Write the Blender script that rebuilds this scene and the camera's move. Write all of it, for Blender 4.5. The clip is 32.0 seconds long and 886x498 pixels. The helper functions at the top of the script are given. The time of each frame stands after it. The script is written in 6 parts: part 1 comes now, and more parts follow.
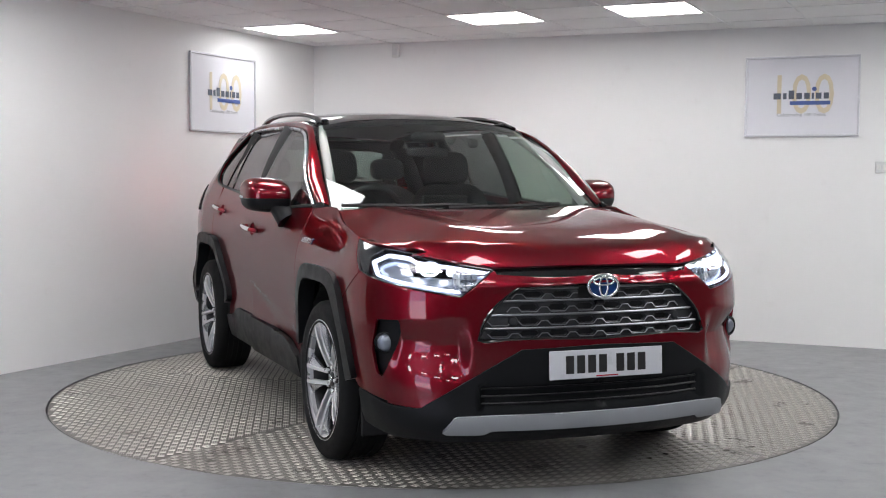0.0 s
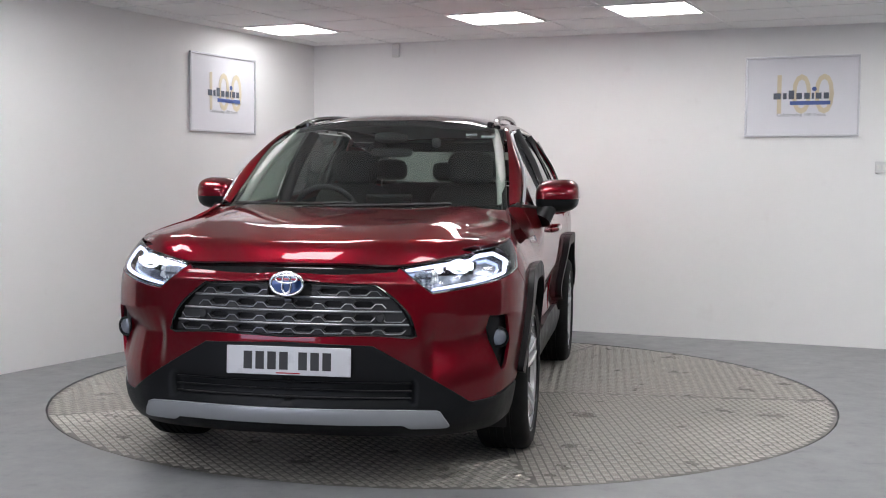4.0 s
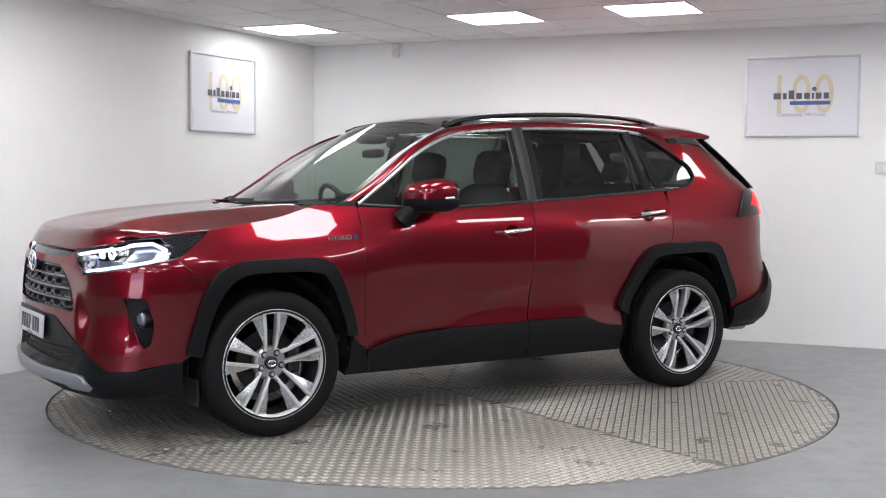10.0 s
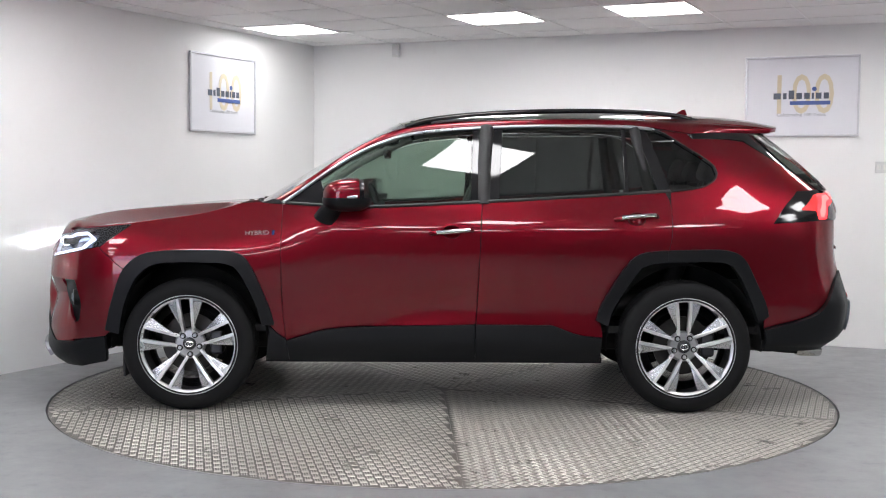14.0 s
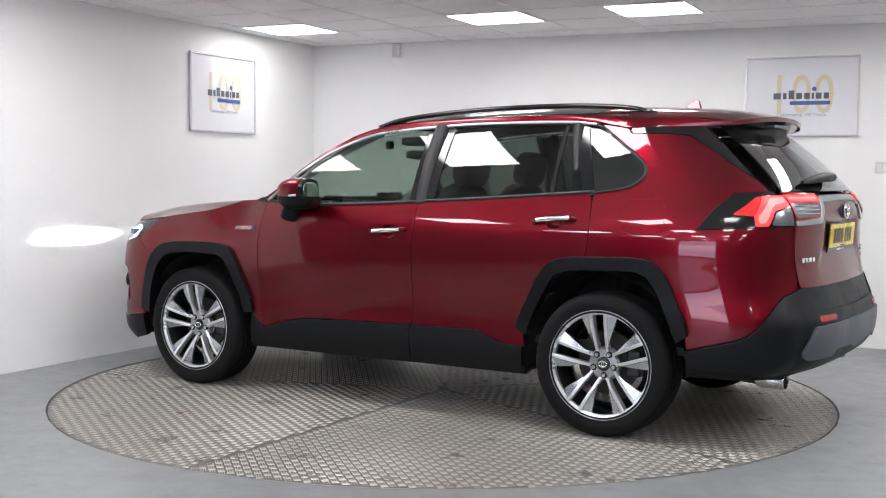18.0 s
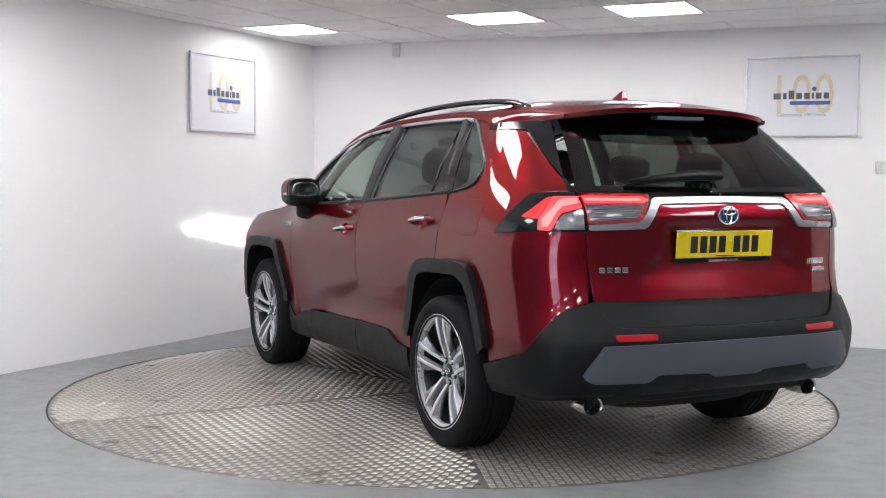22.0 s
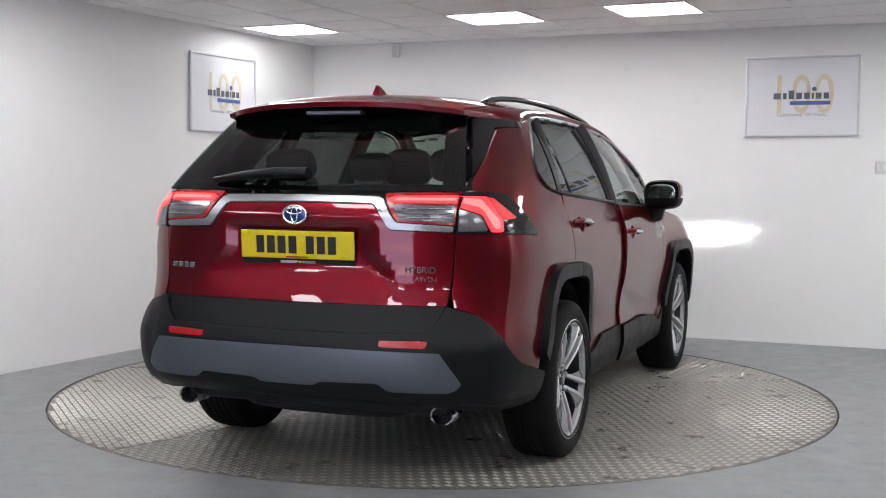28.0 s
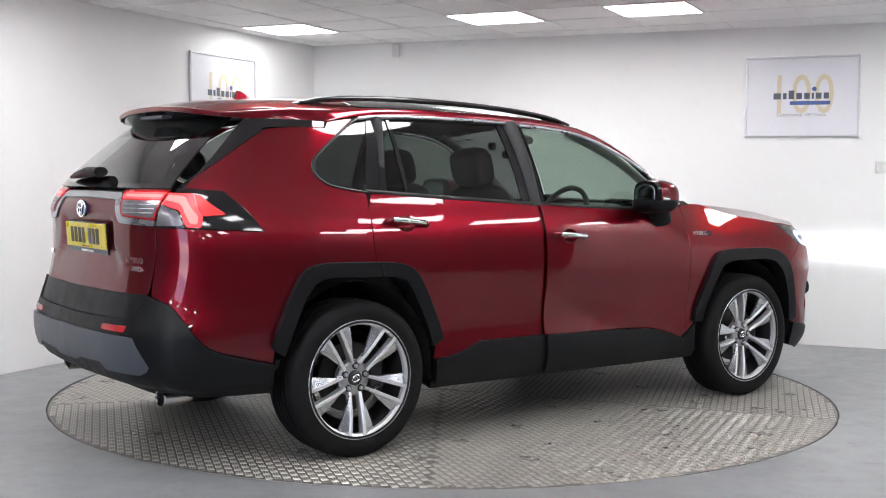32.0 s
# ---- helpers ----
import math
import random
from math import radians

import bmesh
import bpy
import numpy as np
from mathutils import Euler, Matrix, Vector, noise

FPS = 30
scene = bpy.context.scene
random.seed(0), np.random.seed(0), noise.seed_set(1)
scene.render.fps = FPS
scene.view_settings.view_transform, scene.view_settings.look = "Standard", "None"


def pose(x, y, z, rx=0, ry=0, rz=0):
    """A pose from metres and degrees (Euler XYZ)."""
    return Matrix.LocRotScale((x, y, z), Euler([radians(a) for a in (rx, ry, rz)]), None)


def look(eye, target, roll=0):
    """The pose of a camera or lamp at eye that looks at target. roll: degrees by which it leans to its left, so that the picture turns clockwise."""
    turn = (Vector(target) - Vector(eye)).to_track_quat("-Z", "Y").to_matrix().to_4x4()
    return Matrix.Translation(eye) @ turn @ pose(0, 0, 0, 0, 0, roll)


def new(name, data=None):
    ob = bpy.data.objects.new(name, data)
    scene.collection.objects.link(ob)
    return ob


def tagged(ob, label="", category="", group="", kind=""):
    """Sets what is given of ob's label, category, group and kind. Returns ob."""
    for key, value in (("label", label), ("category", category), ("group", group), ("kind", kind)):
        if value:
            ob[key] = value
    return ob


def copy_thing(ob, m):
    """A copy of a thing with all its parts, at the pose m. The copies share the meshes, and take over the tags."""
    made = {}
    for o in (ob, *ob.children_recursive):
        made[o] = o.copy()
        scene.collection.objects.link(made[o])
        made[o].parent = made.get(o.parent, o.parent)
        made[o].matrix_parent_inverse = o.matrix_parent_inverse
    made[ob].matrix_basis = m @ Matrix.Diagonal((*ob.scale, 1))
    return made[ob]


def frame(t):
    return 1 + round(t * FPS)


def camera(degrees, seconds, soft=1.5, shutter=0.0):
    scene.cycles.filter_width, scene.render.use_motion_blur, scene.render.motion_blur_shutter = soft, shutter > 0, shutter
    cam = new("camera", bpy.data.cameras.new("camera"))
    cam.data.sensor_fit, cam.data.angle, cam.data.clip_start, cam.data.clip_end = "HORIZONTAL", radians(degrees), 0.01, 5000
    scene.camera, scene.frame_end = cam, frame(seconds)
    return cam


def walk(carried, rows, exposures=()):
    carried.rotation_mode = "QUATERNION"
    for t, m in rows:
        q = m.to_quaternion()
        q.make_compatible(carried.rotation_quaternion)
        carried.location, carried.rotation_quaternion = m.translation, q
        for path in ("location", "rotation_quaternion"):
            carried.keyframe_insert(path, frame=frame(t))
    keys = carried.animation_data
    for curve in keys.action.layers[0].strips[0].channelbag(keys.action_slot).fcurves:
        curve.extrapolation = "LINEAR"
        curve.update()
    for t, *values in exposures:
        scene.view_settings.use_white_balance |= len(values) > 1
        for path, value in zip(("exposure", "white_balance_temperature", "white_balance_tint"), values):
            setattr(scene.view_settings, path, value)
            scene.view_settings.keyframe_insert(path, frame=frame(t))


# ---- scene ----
# The car stands on a turning plate; its axis is the world's origin, z = 0 the plate's top.
SECONDS = 32.0
cam = camera(41.71, SECONDS, soft=1.05)
EYE = (0.0, -6.898, 1.2686)
VIEW = look(EYE, (EYE[0] - 0.000559, EYE[1] + 0.998118, EYE[2] - 0.061315), 0.399)
walk(cam, [(0.0, VIEW), (SECONDS, VIEW)],
     exposures=[(0.0, 1.31), (2.2, 1.31), (6.0, 1.14), (9.0, 1.49), (13.0, 1.56), (19.0, 1.60), (23.0, 1.55), (25.4, 1.28), (28.0, 1.30), (30.0, 1.51), (31.0, 1.55), (32.0, 1.66)])

# ---- light and exposure ----
world = bpy.data.worlds.new("world")
scene.world = world
world.use_nodes = True
sky = world.node_tree.nodes.new("ShaderNodeTexSky")
sky.sky_type, sky.sun_disc = "NISHITA", False
sky.sun_elevation, sky.sun_rotation = radians(35), radians(200)
world.node_tree.links.new(sky.outputs[0], world.node_tree.nodes["Background"].inputs[0])
world.node_tree.nodes["Background"].inputs[1].default_value = 0.06
PANEL_GLOW = 6.8

# ---- plan of the room ----
CEIL = 2.442
CORNER = Vector((-1.18, 3.68))
LEFT_DIR = Vector((-0.446, -0.895)).normalized()     # along the left wall, towards the camera
BACK_DIR = Vector((0.924, -0.383)).normalized()      # along the back wall, away from the corner


# ---- materials ----
def mat(name):
    m = bpy.data.materials.new(name)
    m.use_nodes = True
    return m, m.node_tree.nodes, m.node_tree.links, m.node_tree.nodes["Principled BSDF"]


def put(b, **kw):
    for k, v in kw.items():
        b.inputs[k.replace("_", " ")].default_value = v


def noise_tex(n, scale, detail=4.0, rough=0.6):
    t = n.new("ShaderNodeTexNoise")
    t.inputs["Scale"].default_value = scale
    t.inputs["Detail"].default_value = detail
    t.inputs["Roughness"].default_value = rough
    return t


def ramp(n, l, src, stops):
    r = n.new("ShaderNodeValToRGB")
    while len(r.color_ramp.elements) < len(stops):
        r.color_ramp.elements.new(0.5)
    for e, (p, c) in zip(r.color_ramp.elements, stops):
        e.position = p
        e.color = (*c, 1) if len(c) == 3 else c
    l.new(src, r.inputs[0])
    return r


def coords(n, l, kind="Object"):
    return n.new("ShaderNodeTexCoord").outputs[kind]


def bump(n, l, b, src, strength=0.1, dist=0.01):
    k = n.new("ShaderNodeBump")
    k.inputs["Strength"].default_value = strength
    k.inputs["Distance"].default_value = dist
    l.new(src, k.inputs["Height"])
    l.new(k.outputs[0], b.inputs["Normal"])
    return k


def surface(name, col, rough=0.5, metal=0.0, vary=0.12, scale=6.0, fine=180.0, relief=0.0, coat=0.0, spec=0.5):
    """A procedural surface with cloudy wear at two scales."""
    m, n, l, b = mat(name)
    co = coords(n, l)
    big, small = noise_tex(n, scale, 5), noise_tex(n, fine, 2)
    l.new(co, big.inputs[0]), l.new(co, small.inputs[0])
    mix = n.new("ShaderNodeMath")
    mix.operation = "MULTIPLY_ADD"
    mix.inputs[1].default_value = 0.35
    l.new(small.outputs[0], mix.inputs[0]), l.new(big.outputs[0], mix.inputs[2])
    lo = tuple(c * (1 - vary) for c in col)
    hi = tuple(min(1, c * (1 + vary)) for c in col)
    r = ramp(n, l, mix.outputs[0], [(0.35, lo), (0.95, hi)])
    l.new(r.outputs[0], b.inputs["Base Color"])
    rr = ramp(n, l, big.outputs[0], [(0.3, (max(0, rough - 0.07),) * 3), (0.7, (min(1, rough + 0.07),) * 3)])
    l.new(rr.outputs[0], b.inputs["Roughness"])
    put(b, Metallic=metal, Coat_Weight=coat, Specular_IOR_Level=spec)
    if relief:
        bump(n, l, b, small.outputs[0], relief, 0.002)
    return m


def glow(name, col, strength, base=(0.8, 0.8, 0.8)):
    m, n, l, b = mat(name)
    put(b, Base_Color=(*base, 1), Emission_Color=(*col, 1), Emission_Strength=strength, Roughness=0.4)
    return m


def glass(name, tint, gloss=1.0, rough=0.0):
    """A thin pane: tinted see-through, with a mirror sheen by Fresnel."""
    m, n, l, b = mat(name)
    n.remove(b)
    tr, gl, mx, fr = (n.new("ShaderNodeBsdfTransparent"), n.new("ShaderNodeBsdfGlossy"),
                      n.new("ShaderNodeMixShader"), n.new("ShaderNodeLayerWeight"))
    tr.inputs[0].default_value = (*tint, 1)
    gl.inputs[0].default_value = (gloss, gloss, gloss, 1)
    gl.inputs["Roughness"].default_value = rough
    fr.inputs[0].default_value = 0.5
    pw, ad = n.new("ShaderNodeMath"), n.new("ShaderNodeMath")
    pw.operation, ad.operation = "POWER", "MULTIPLY_ADD"
    pw.inputs[1].default_value, ad.inputs[1].default_value, ad.inputs[2].default_value = 4.2, 0.90, 0.055
    l.new(fr.outputs["Facing"], pw.inputs[0]), l.new(pw.outputs[0], ad.inputs[0])
    l.new(ad.outputs[0], mx.inputs[0]), l.new(tr.outputs[0], mx.inputs[1]), l.new(gl.outputs[0], mx.inputs[2])
    l.new(mx.outputs[0], n["Material Output"].inputs[0])
    return m


def paint(name, col, flake=0.25):
    """Car paint: coloured metallic base, fine flakes, clear coat."""
    m, n, l, b = mat(name)
    co = coords(n, l)
    big, fl = noise_tex(n, 1.7, 3), noise_tex(n, 900, 1)
    l.new(co, big.inputs[0]), l.new(co, fl.inputs[0])
    r = ramp(n, l, big.outputs[0], [(0.3, tuple(c * 0.93 for c in col)), (0.7, tuple(c * 1.07 for c in col))])
    l.new(r.outputs[0], b.inputs["Base Color"])
    rr = ramp(n, l, fl.outputs[0], [(0.35, (0.30,) * 3), (0.7, (0.42,) * 3)])
    l.new(rr.outputs[0], b.inputs["Roughness"])
    put(b, Metallic=0.9, Coat_Weight=1.0, Coat_Roughness=0.012, Coat_IOR=1.5, Specular_IOR_Level=0.1, Specular_Tint=(0.30, 0.02, 0.03, 1))
    orange = noise_tex(n, 60, 1)
    l.new(co, orange.inputs[0])
    k = n.new("ShaderNodeBump")
    k.inputs["Strength"].default_value, k.inputs["Distance"].default_value = 0.012, 0.002
    l.new(orange.outputs[0], k.inputs["Height"]), l.new(k.outputs[0], b.inputs["Coat Normal"])
    return m


def wall_paint():
    m, n, l, b = mat("white_wall_paint")
    co = coords(n, l)
    big, mid, small = noise_tex(n, 0.7, 5), noise_tex(n, 5, 6), noise_tex(n, 140, 3)
    for t in (big, mid, small):
        l.new(co, t.inputs[0])
    r = ramp(n, l, big.outputs[0], [(0.3, (0.83, 0.83, 0.822)), (0.7, (0.87, 0.87, 0.862))])
    scuff = ramp(n, l, mid.outputs[0], [(0.26, (0.80, 0.79, 0.77)), (0.36, (1, 1, 1))])
    mul = n.new("ShaderNodeMix")
    mul.data_type, mul.blend_type = "RGBA", "MULTIPLY"
    mul.inputs[0].default_value = 0.18
    l.new(r.outputs[0], mul.inputs[6]), l.new(scuff.outputs[0], mul.inputs[7])
    l.new(mul.outputs[2], b.inputs["Base Color"])
    put(b, Roughness=0.55, Specular_IOR_Level=0.35)
    bump(n, l, b, small.outputs[0], 0.12, 0.003)
    return m


def floor_paint():
    m, n, l, b = mat("grey_floor_paint")
    co = coords(n, l)
    big, mid, small = noise_tex(n, 0.9, 6), noise_tex(n, 7, 8, 0.7), noise_tex(n, 260, 3)
    for t in (big, mid, small):
        l.new(co, t.inputs[0])
    r = ramp(n, l, big.outputs[0], [(0.3, (0.185, 0.191, 0.196)), (0.7, (0.230, 0.236, 0.241))])
    mark = ramp(n, l, mid.outputs[0], [(0.3, (0.72, 0.72, 0.72)), (0.42, (1, 1, 1)), (0.68, (1, 1, 1)), (0.76, (1.25, 1.25, 1.25))])
    mul = n.new("ShaderNodeMix")
    mul.data_type, mul.blend_type = "RGBA", "MULTIPLY"
    mul.inputs[0].default_value = 0.6
    l.new(r.outputs[0], mul.inputs[6]), l.new(mark.outputs[0], mul.inputs[7])
    l.new(mul.outputs[2], b.inputs["Base Color"])
    rr = ramp(n, l, mid.outputs[0], [(0.3, (0.42,) * 3), (0.75, (0.26,) * 3)])
    l.new(rr.outputs[0], b.inputs["Roughness"])
    bump(n, l, b, small.outputs[0], 0.06, 0.002)
    return m


M_WALL, M_FLOOR = wall_paint(), floor_paint()
# for walls out of view: dark only to keep the car's reflections deep
M_UNSEENWALL = surface("unseen_wall_dark_grey", (0.075, 0.075, 0.082), 0.6, vary=0.08, scale=1.5, fine=140, relief=0.1)
M_CEIL = surface("ceiling_tile", (0.86, 0.86, 0.855), 0.85, vary=0.05, scale=2.0, fine=220, relief=0.25)
M_TBAR = surface("white_ceiling_rail", (0.84, 0.84, 0.84), 0.5, vary=0.04)
M_PANEL = glow("ceiling_panel_glow", (0.985, 0.982, 1.0), PANEL_GLOW, (0.04, 0.04, 0.04))
M_PANEL_DIM = glow("dimmed_panel_glow", (0.985, 0.982, 1.0), PANEL_GLOW * 0.60, (0.04, 0.04, 0.04))
M_TREAD = surface("tread_plate_steel", (0.150, 0.142, 0.126), 0.44, 0.40, vary=0.12, scale=2.2, fine=60)
M_STUD = surface("worn_tread_stud_steel", (0.43, 0.411, 0.370), 0.32, 0.55, vary=0.10, scale=4.0, fine=40)
M_RIM = surface("dark_gap_steel", (0.03, 0.03, 0.03), 0.6, 0.2)
M_ALU = surface("brushed_aluminium_frame", (0.62, 0.62, 0.65), 0.36, 0.6, vary=0.06, scale=30)
M_PAPER = surface("poster_paper", (0.75, 0.75, 0.79), 0.35, vary=0.02)
M_GOLD = surface("pale_gold_ink", (0.68, 0.60, 0.44), 0.4, vary=0.05)
M_INK = surface("dark_slate_ink", (0.10, 0.115, 0.15), 0.45)
M_BLUE = surface("blue_ink", (0.08, 0.13, 0.36), 0.45)
M_GREYINK = surface("grey_ink", (0.30, 0.30, 0.32), 0.5)
M_PLASTIC_W = surface("white_plastic", (0.72, 0.72, 0.70), 0.4, vary=0.04)
M_GREY_W = surface("grey_plastic", (0.66, 0.66, 0.66), 0.45, vary=0.06)
M_DOOR = surface("grey_roller_door", (0.42, 0.43, 0.45), 0.5, vary=0.08)

M_RED = paint("deep_red_car_paint", (0.168, 0.0034, 0.0110))
M_CLAD = surface("grained_black_plastic", (0.0045, 0.0050, 0.0060), 0.44, vary=0.15, scale=12, fine=700, relief=0.12, spec=0.22)
M_GLOSSBLK = surface("gloss_black_trim", (0.008, 0.008, 0.009), 0.08, vary=0.05, coat=0.15)
M_INNER = surface("near_black_inner", (0.010, 0.010, 0.011), 0.8, vary=0.1)
M_RUBBER = surface("tyre_rubber", (0.0065, 0.0065, 0.007), 0.72, vary=0.2, scale=25, fine=500, relief=0.1, spec=0.18)
M_SEAL = surface("black_rubber_seal", (0.012, 0.012, 0.012), 0.5)
M_ALLOY = surface("bright_machined_alloy", (0.70, 0.70, 0.715), 0.31, 0.62, vary=0.03, scale=3)
M_PADDLE = surface("satin_blue_grey_alloy", (0.50, 0.515, 0.545), 0.27, 0.85, vary=0.02, scale=2)
M_ALLOY_D = surface("dark_painted_alloy", (0.06, 0.06, 0.065), 0.35, 0.7, vary=0.08)
M_DISC = surface("brake_disc_steel", (0.05, 0.048, 0.046), 0.5, 0.9, vary=0.15, scale=30)
M_CHROME = surface("chrome", (0.90, 0.90, 0.91), 0.06, 1.0, vary=0.01)
M_SATIN = surface("satin_silver_trim", (0.60, 0.61, 0.63), 0.30, 0.9, vary=0.04)
M_GARNISH = surface("satin_grey_garnish", (0.40, 0.41, 0.43), 0.32, 0.9, vary=0.04)
M_GUNMETAL = surface("gunmetal_grille_bar", (0.25, 0.255, 0.27), 0.34, 0.85, vary=0.04)
M_HUB = surface("shaded_hub_alloy", (0.36, 0.36, 0.37), 0.32, 0.6, vary=0.06)
M_TIP = surface("dulled_chrome", (0.62, 0.61, 0.60), 0.22, 1.0, vary=0.1)
M_SKID = surface("silver_painted_plastic", (0.34, 0.355, 0.375), 0.36, 0.55, vary=0.05)
M_SKIDR = surface("dark_silver_painted_plastic", (0.095, 0.105, 0.125), 0.40, 0.55, vary=0.05)
M_WSCREEN = glass("windscreen_glass", (0.62, 0.70, 0.66))
M_SIDEGL = glass("front_side_glass", (0.44, 0.54, 0.47))
M_PRIV = glass("privacy_glass", (0.17, 0.185, 0.18))
M_REARGL = glass("tinted_rear_glass", (0.28, 0.33, 0.30))
M_ROOFGL = surface("black_roof_glass", (0.006, 0.006, 0.007), 0.05, vary=0.03, coat=0.5)
M_LENS = glass("clear_lamp_lens", (0.93, 0.95, 0.97), 0.8)
M_REDLENS = surface("dark_red_lamp_lens", (0.34, 0.010, 0.014), 0.24, vary=0.05, coat=0.2)
M_HEAD = glow("headlamp_glow", (0.70, 0.82, 1.0), 1.3)
M_DRL = glow("running_light_glow", (0.62, 0.70, 1.0), 0.90)
M_FOG = surface("fog_lamp_glass", (0.20, 0.22, 0.26), 0.12, 0.5, vary=0.1, scale=60)
M_TAIL = glow("tail_lamp_glow", (1.0, 0.020, 0.026), 1.25, (0.35, 0.006, 0.008))
M_TAILDIM = glow("tail_lamp_soft_glow", (1.0, 0.012, 0.015), 0.22, (0.25, 0.004, 0.006))
M_TAIL2 = glow("tail_lamp_hot_glow", (1.0, 0.065, 0.062), 2.0, (0.5, 0.02, 0.02))
M_TRIM = surface("dark_cabin_trim", (0.012, 0.012, 0.013), 0.6, vary=0.15, fine=300, relief=0.1)
M_SEAT = surface("black_seat_leather", (0.009, 0.0085, 0.009), 0.5, vary=0.2, scale=14, fine=260, relief=0.15)
M_LINER = surface("pale_headliner", (0.36, 0.36, 0.34), 0.9, vary=0.05)
M_PLATE_W = surface("white_plate", (0.50, 0.51, 0.54), 0.3, vary=0.02)
M_PLATE_Y = surface("yellow_plate", (0.58, 0.45, 0.010), 0.3, vary=0.03)
M_BLACKINK = surface("black_print", (0.01, 0.01, 0.01), 0.4)
M_BADGE = surface("blue_badge_enamel", (0.010, 0.045, 0.17), 0.12, 0.3, vary=0.05, coat=1.0)


# ---- mesh helpers ----
def mesh(name, verts, faces, smooth=False, normals=None):
    me = bpy.data.meshes.new(name)
    me.from_pydata([tuple(v) for v in verts], [], [tuple(f) for f in faces])
    me.update()
    if smooth or normals is not None:
        me.shade_smooth()
    if normals is not None:
        me.normals_split_custom_set_from_vertices([tuple(q) for q in normals])
    return me


def link(name, me, material, parent=None, label=""):
    ob = new(name, me)
    if material is not None:
        me.materials.append(material)
    if parent is not None:
        ob.parent = parent
    if label:
        ob["label"] = label
    return ob


def part(name, bm, material, parent, label=""):
    me = bpy.data.meshes.new(name)
    bm.to_mesh(me)
    bm.free()
    return link(name, me, material, parent, label)


def thing(name, m, label, category, group="", kind=""):
    ob = new(name)
    ob.matrix_basis = m
    ob.empty_display_size = 0.1
    return tagged(ob, label, category, group, kind)


def add_box(bm, lo, hi, m=None, bev=0.0, seg=2):
    c = [(a + b) / 2 for a, b in zip(lo, hi)]
    d = [max(1e-4, b - a) for a, b in zip(lo, hi)]
    g = bmesh.ops.create_cube(bm, size=1.0, matrix=(m or Matrix()) @ Matrix.Translation(c) @ Matrix.Diagonal((*d, 1)))
    if bev:
        es = {e for v in g["verts"] for e in v.link_edges}
        bmesh.ops.bevel(bm, geom=list(es), offset=bev, segments=seg, affect="EDGES", profile=0.5)


def box_bm(lo, hi, m=None, bev=0.0, seg=2):
    bm = bmesh.new()
    add_box(bm, lo, hi, m, bev, seg)
    return bm


def smooth_bm(bm, angle=35):
    for f in bm.faces:
        f.smooth = True
    for e in bm.edges:
        if len(e.link_faces) == 2 and e.calc_face_angle(0) > radians(angle):
            e.smooth = False
    return bm


def lathe(profile, n=48, axis="Y", arc=1.0):
    """Turns (radius, offset) pairs about an axis through the origin."""
    bm = bmesh.new()
    rings = []
    for k in range(n):
        a = 2 * math.pi * arc * k / n
        ring = []
        for r, o in profile:
            c, s = r * math.cos(a), r * math.sin(a)
            ring.append(bm.verts.new({"Y": (c, o, s), "Z": (c, s, o), "X": (o, c, s)}[axis]))
        rings.append(ring)
    for k in range(n):
        a, b = rings[k], rings[(k + 1) % n]
        for j in range(len(profile) - 1):
            try:
                bm.faces.new((a[j], a[j + 1], b[j + 1], b[j]))
            except ValueError:
                pass
    bmesh.ops.remove_doubles(bm, verts=bm.verts, dist=1e-6)
    bmesh.ops.recalc_face_normals(bm, faces=bm.faces)
    return bm


def prism(outline, depth, m=None, bev=0.0):
    """A flat outline (x, y) drawn out to a depth along z."""
    bm = bmesh.new()
    vs = [bm.verts.new((x, y, 0)) for x, y in outline]
    f = bm.faces.new(vs)
    bmesh.ops.recalc_face_normals(bm, faces=[f])
    if f.normal.z > 0:
        f.normal_flip()
    g = bmesh.ops.extrude_face_region(bm, geom=[f])
    bmesh.ops.translate(bm, verts=[v for v in g["geom"] if isinstance(v, bmesh.types.BMVert)], vec=(0, 0, depth))
    bmesh.ops.recalc_face_normals(bm, faces=bm.faces)
    if bev:
        bmesh.ops.bevel(bm, geom=list(bm.edges), offset=bev, segments=1, affect="EDGES")
    if m is not None:
        bmesh.ops.transform(bm, matrix=m, verts=bm.verts)
    return bm


def cr(pts, step=0.03):
    """A smooth line through control points, cut into short pieces."""
    P = [np.array(q, float) for q in pts]
    if len(P) == 2:
        n = max(1, int(np.linalg.norm(P[1] - P[0]) / step))
        return [P[0] + (P[1] - P[0]) * k / n for k in range(n)] + [P[1]]
    out = []
    Q = [2 * P[0] - P[1]] + P + [2 * P[-1] - P[-2]]
    for i in range(1, len(Q) - 2):
        p0, p1, p2, p3 = Q[i - 1:i + 3]
        n = max(1, int(np.linalg.norm(p2 - p1) / step))
        d0, d1, d2 = (max(np.linalg.norm(b - a), 1e-6) ** 0.5 for a, b in ((p0, p1), (p1, p2), (p2, p3)))
        m1 = (p1 - p0) / d0 - (p2 - p0) / (d0 + d1) + (p2 - p1) / d1
        m2 = (p2 - p1) / d1 - (p3 - p1) / (d1 + d2) + (p3 - p2) / d2
        m1, m2 = m1 * d1, m2 * d1
        for k in range(n):
            t = k / n
            out.append((2 * t**3 - 3 * t**2 + 1) * p1 + (t**3 - 2 * t**2 + t) * m1 + (-2 * t**3 + 3 * t**2) * p2 + (t**3 - t**2) * m2)
    return out + [P[-1]]


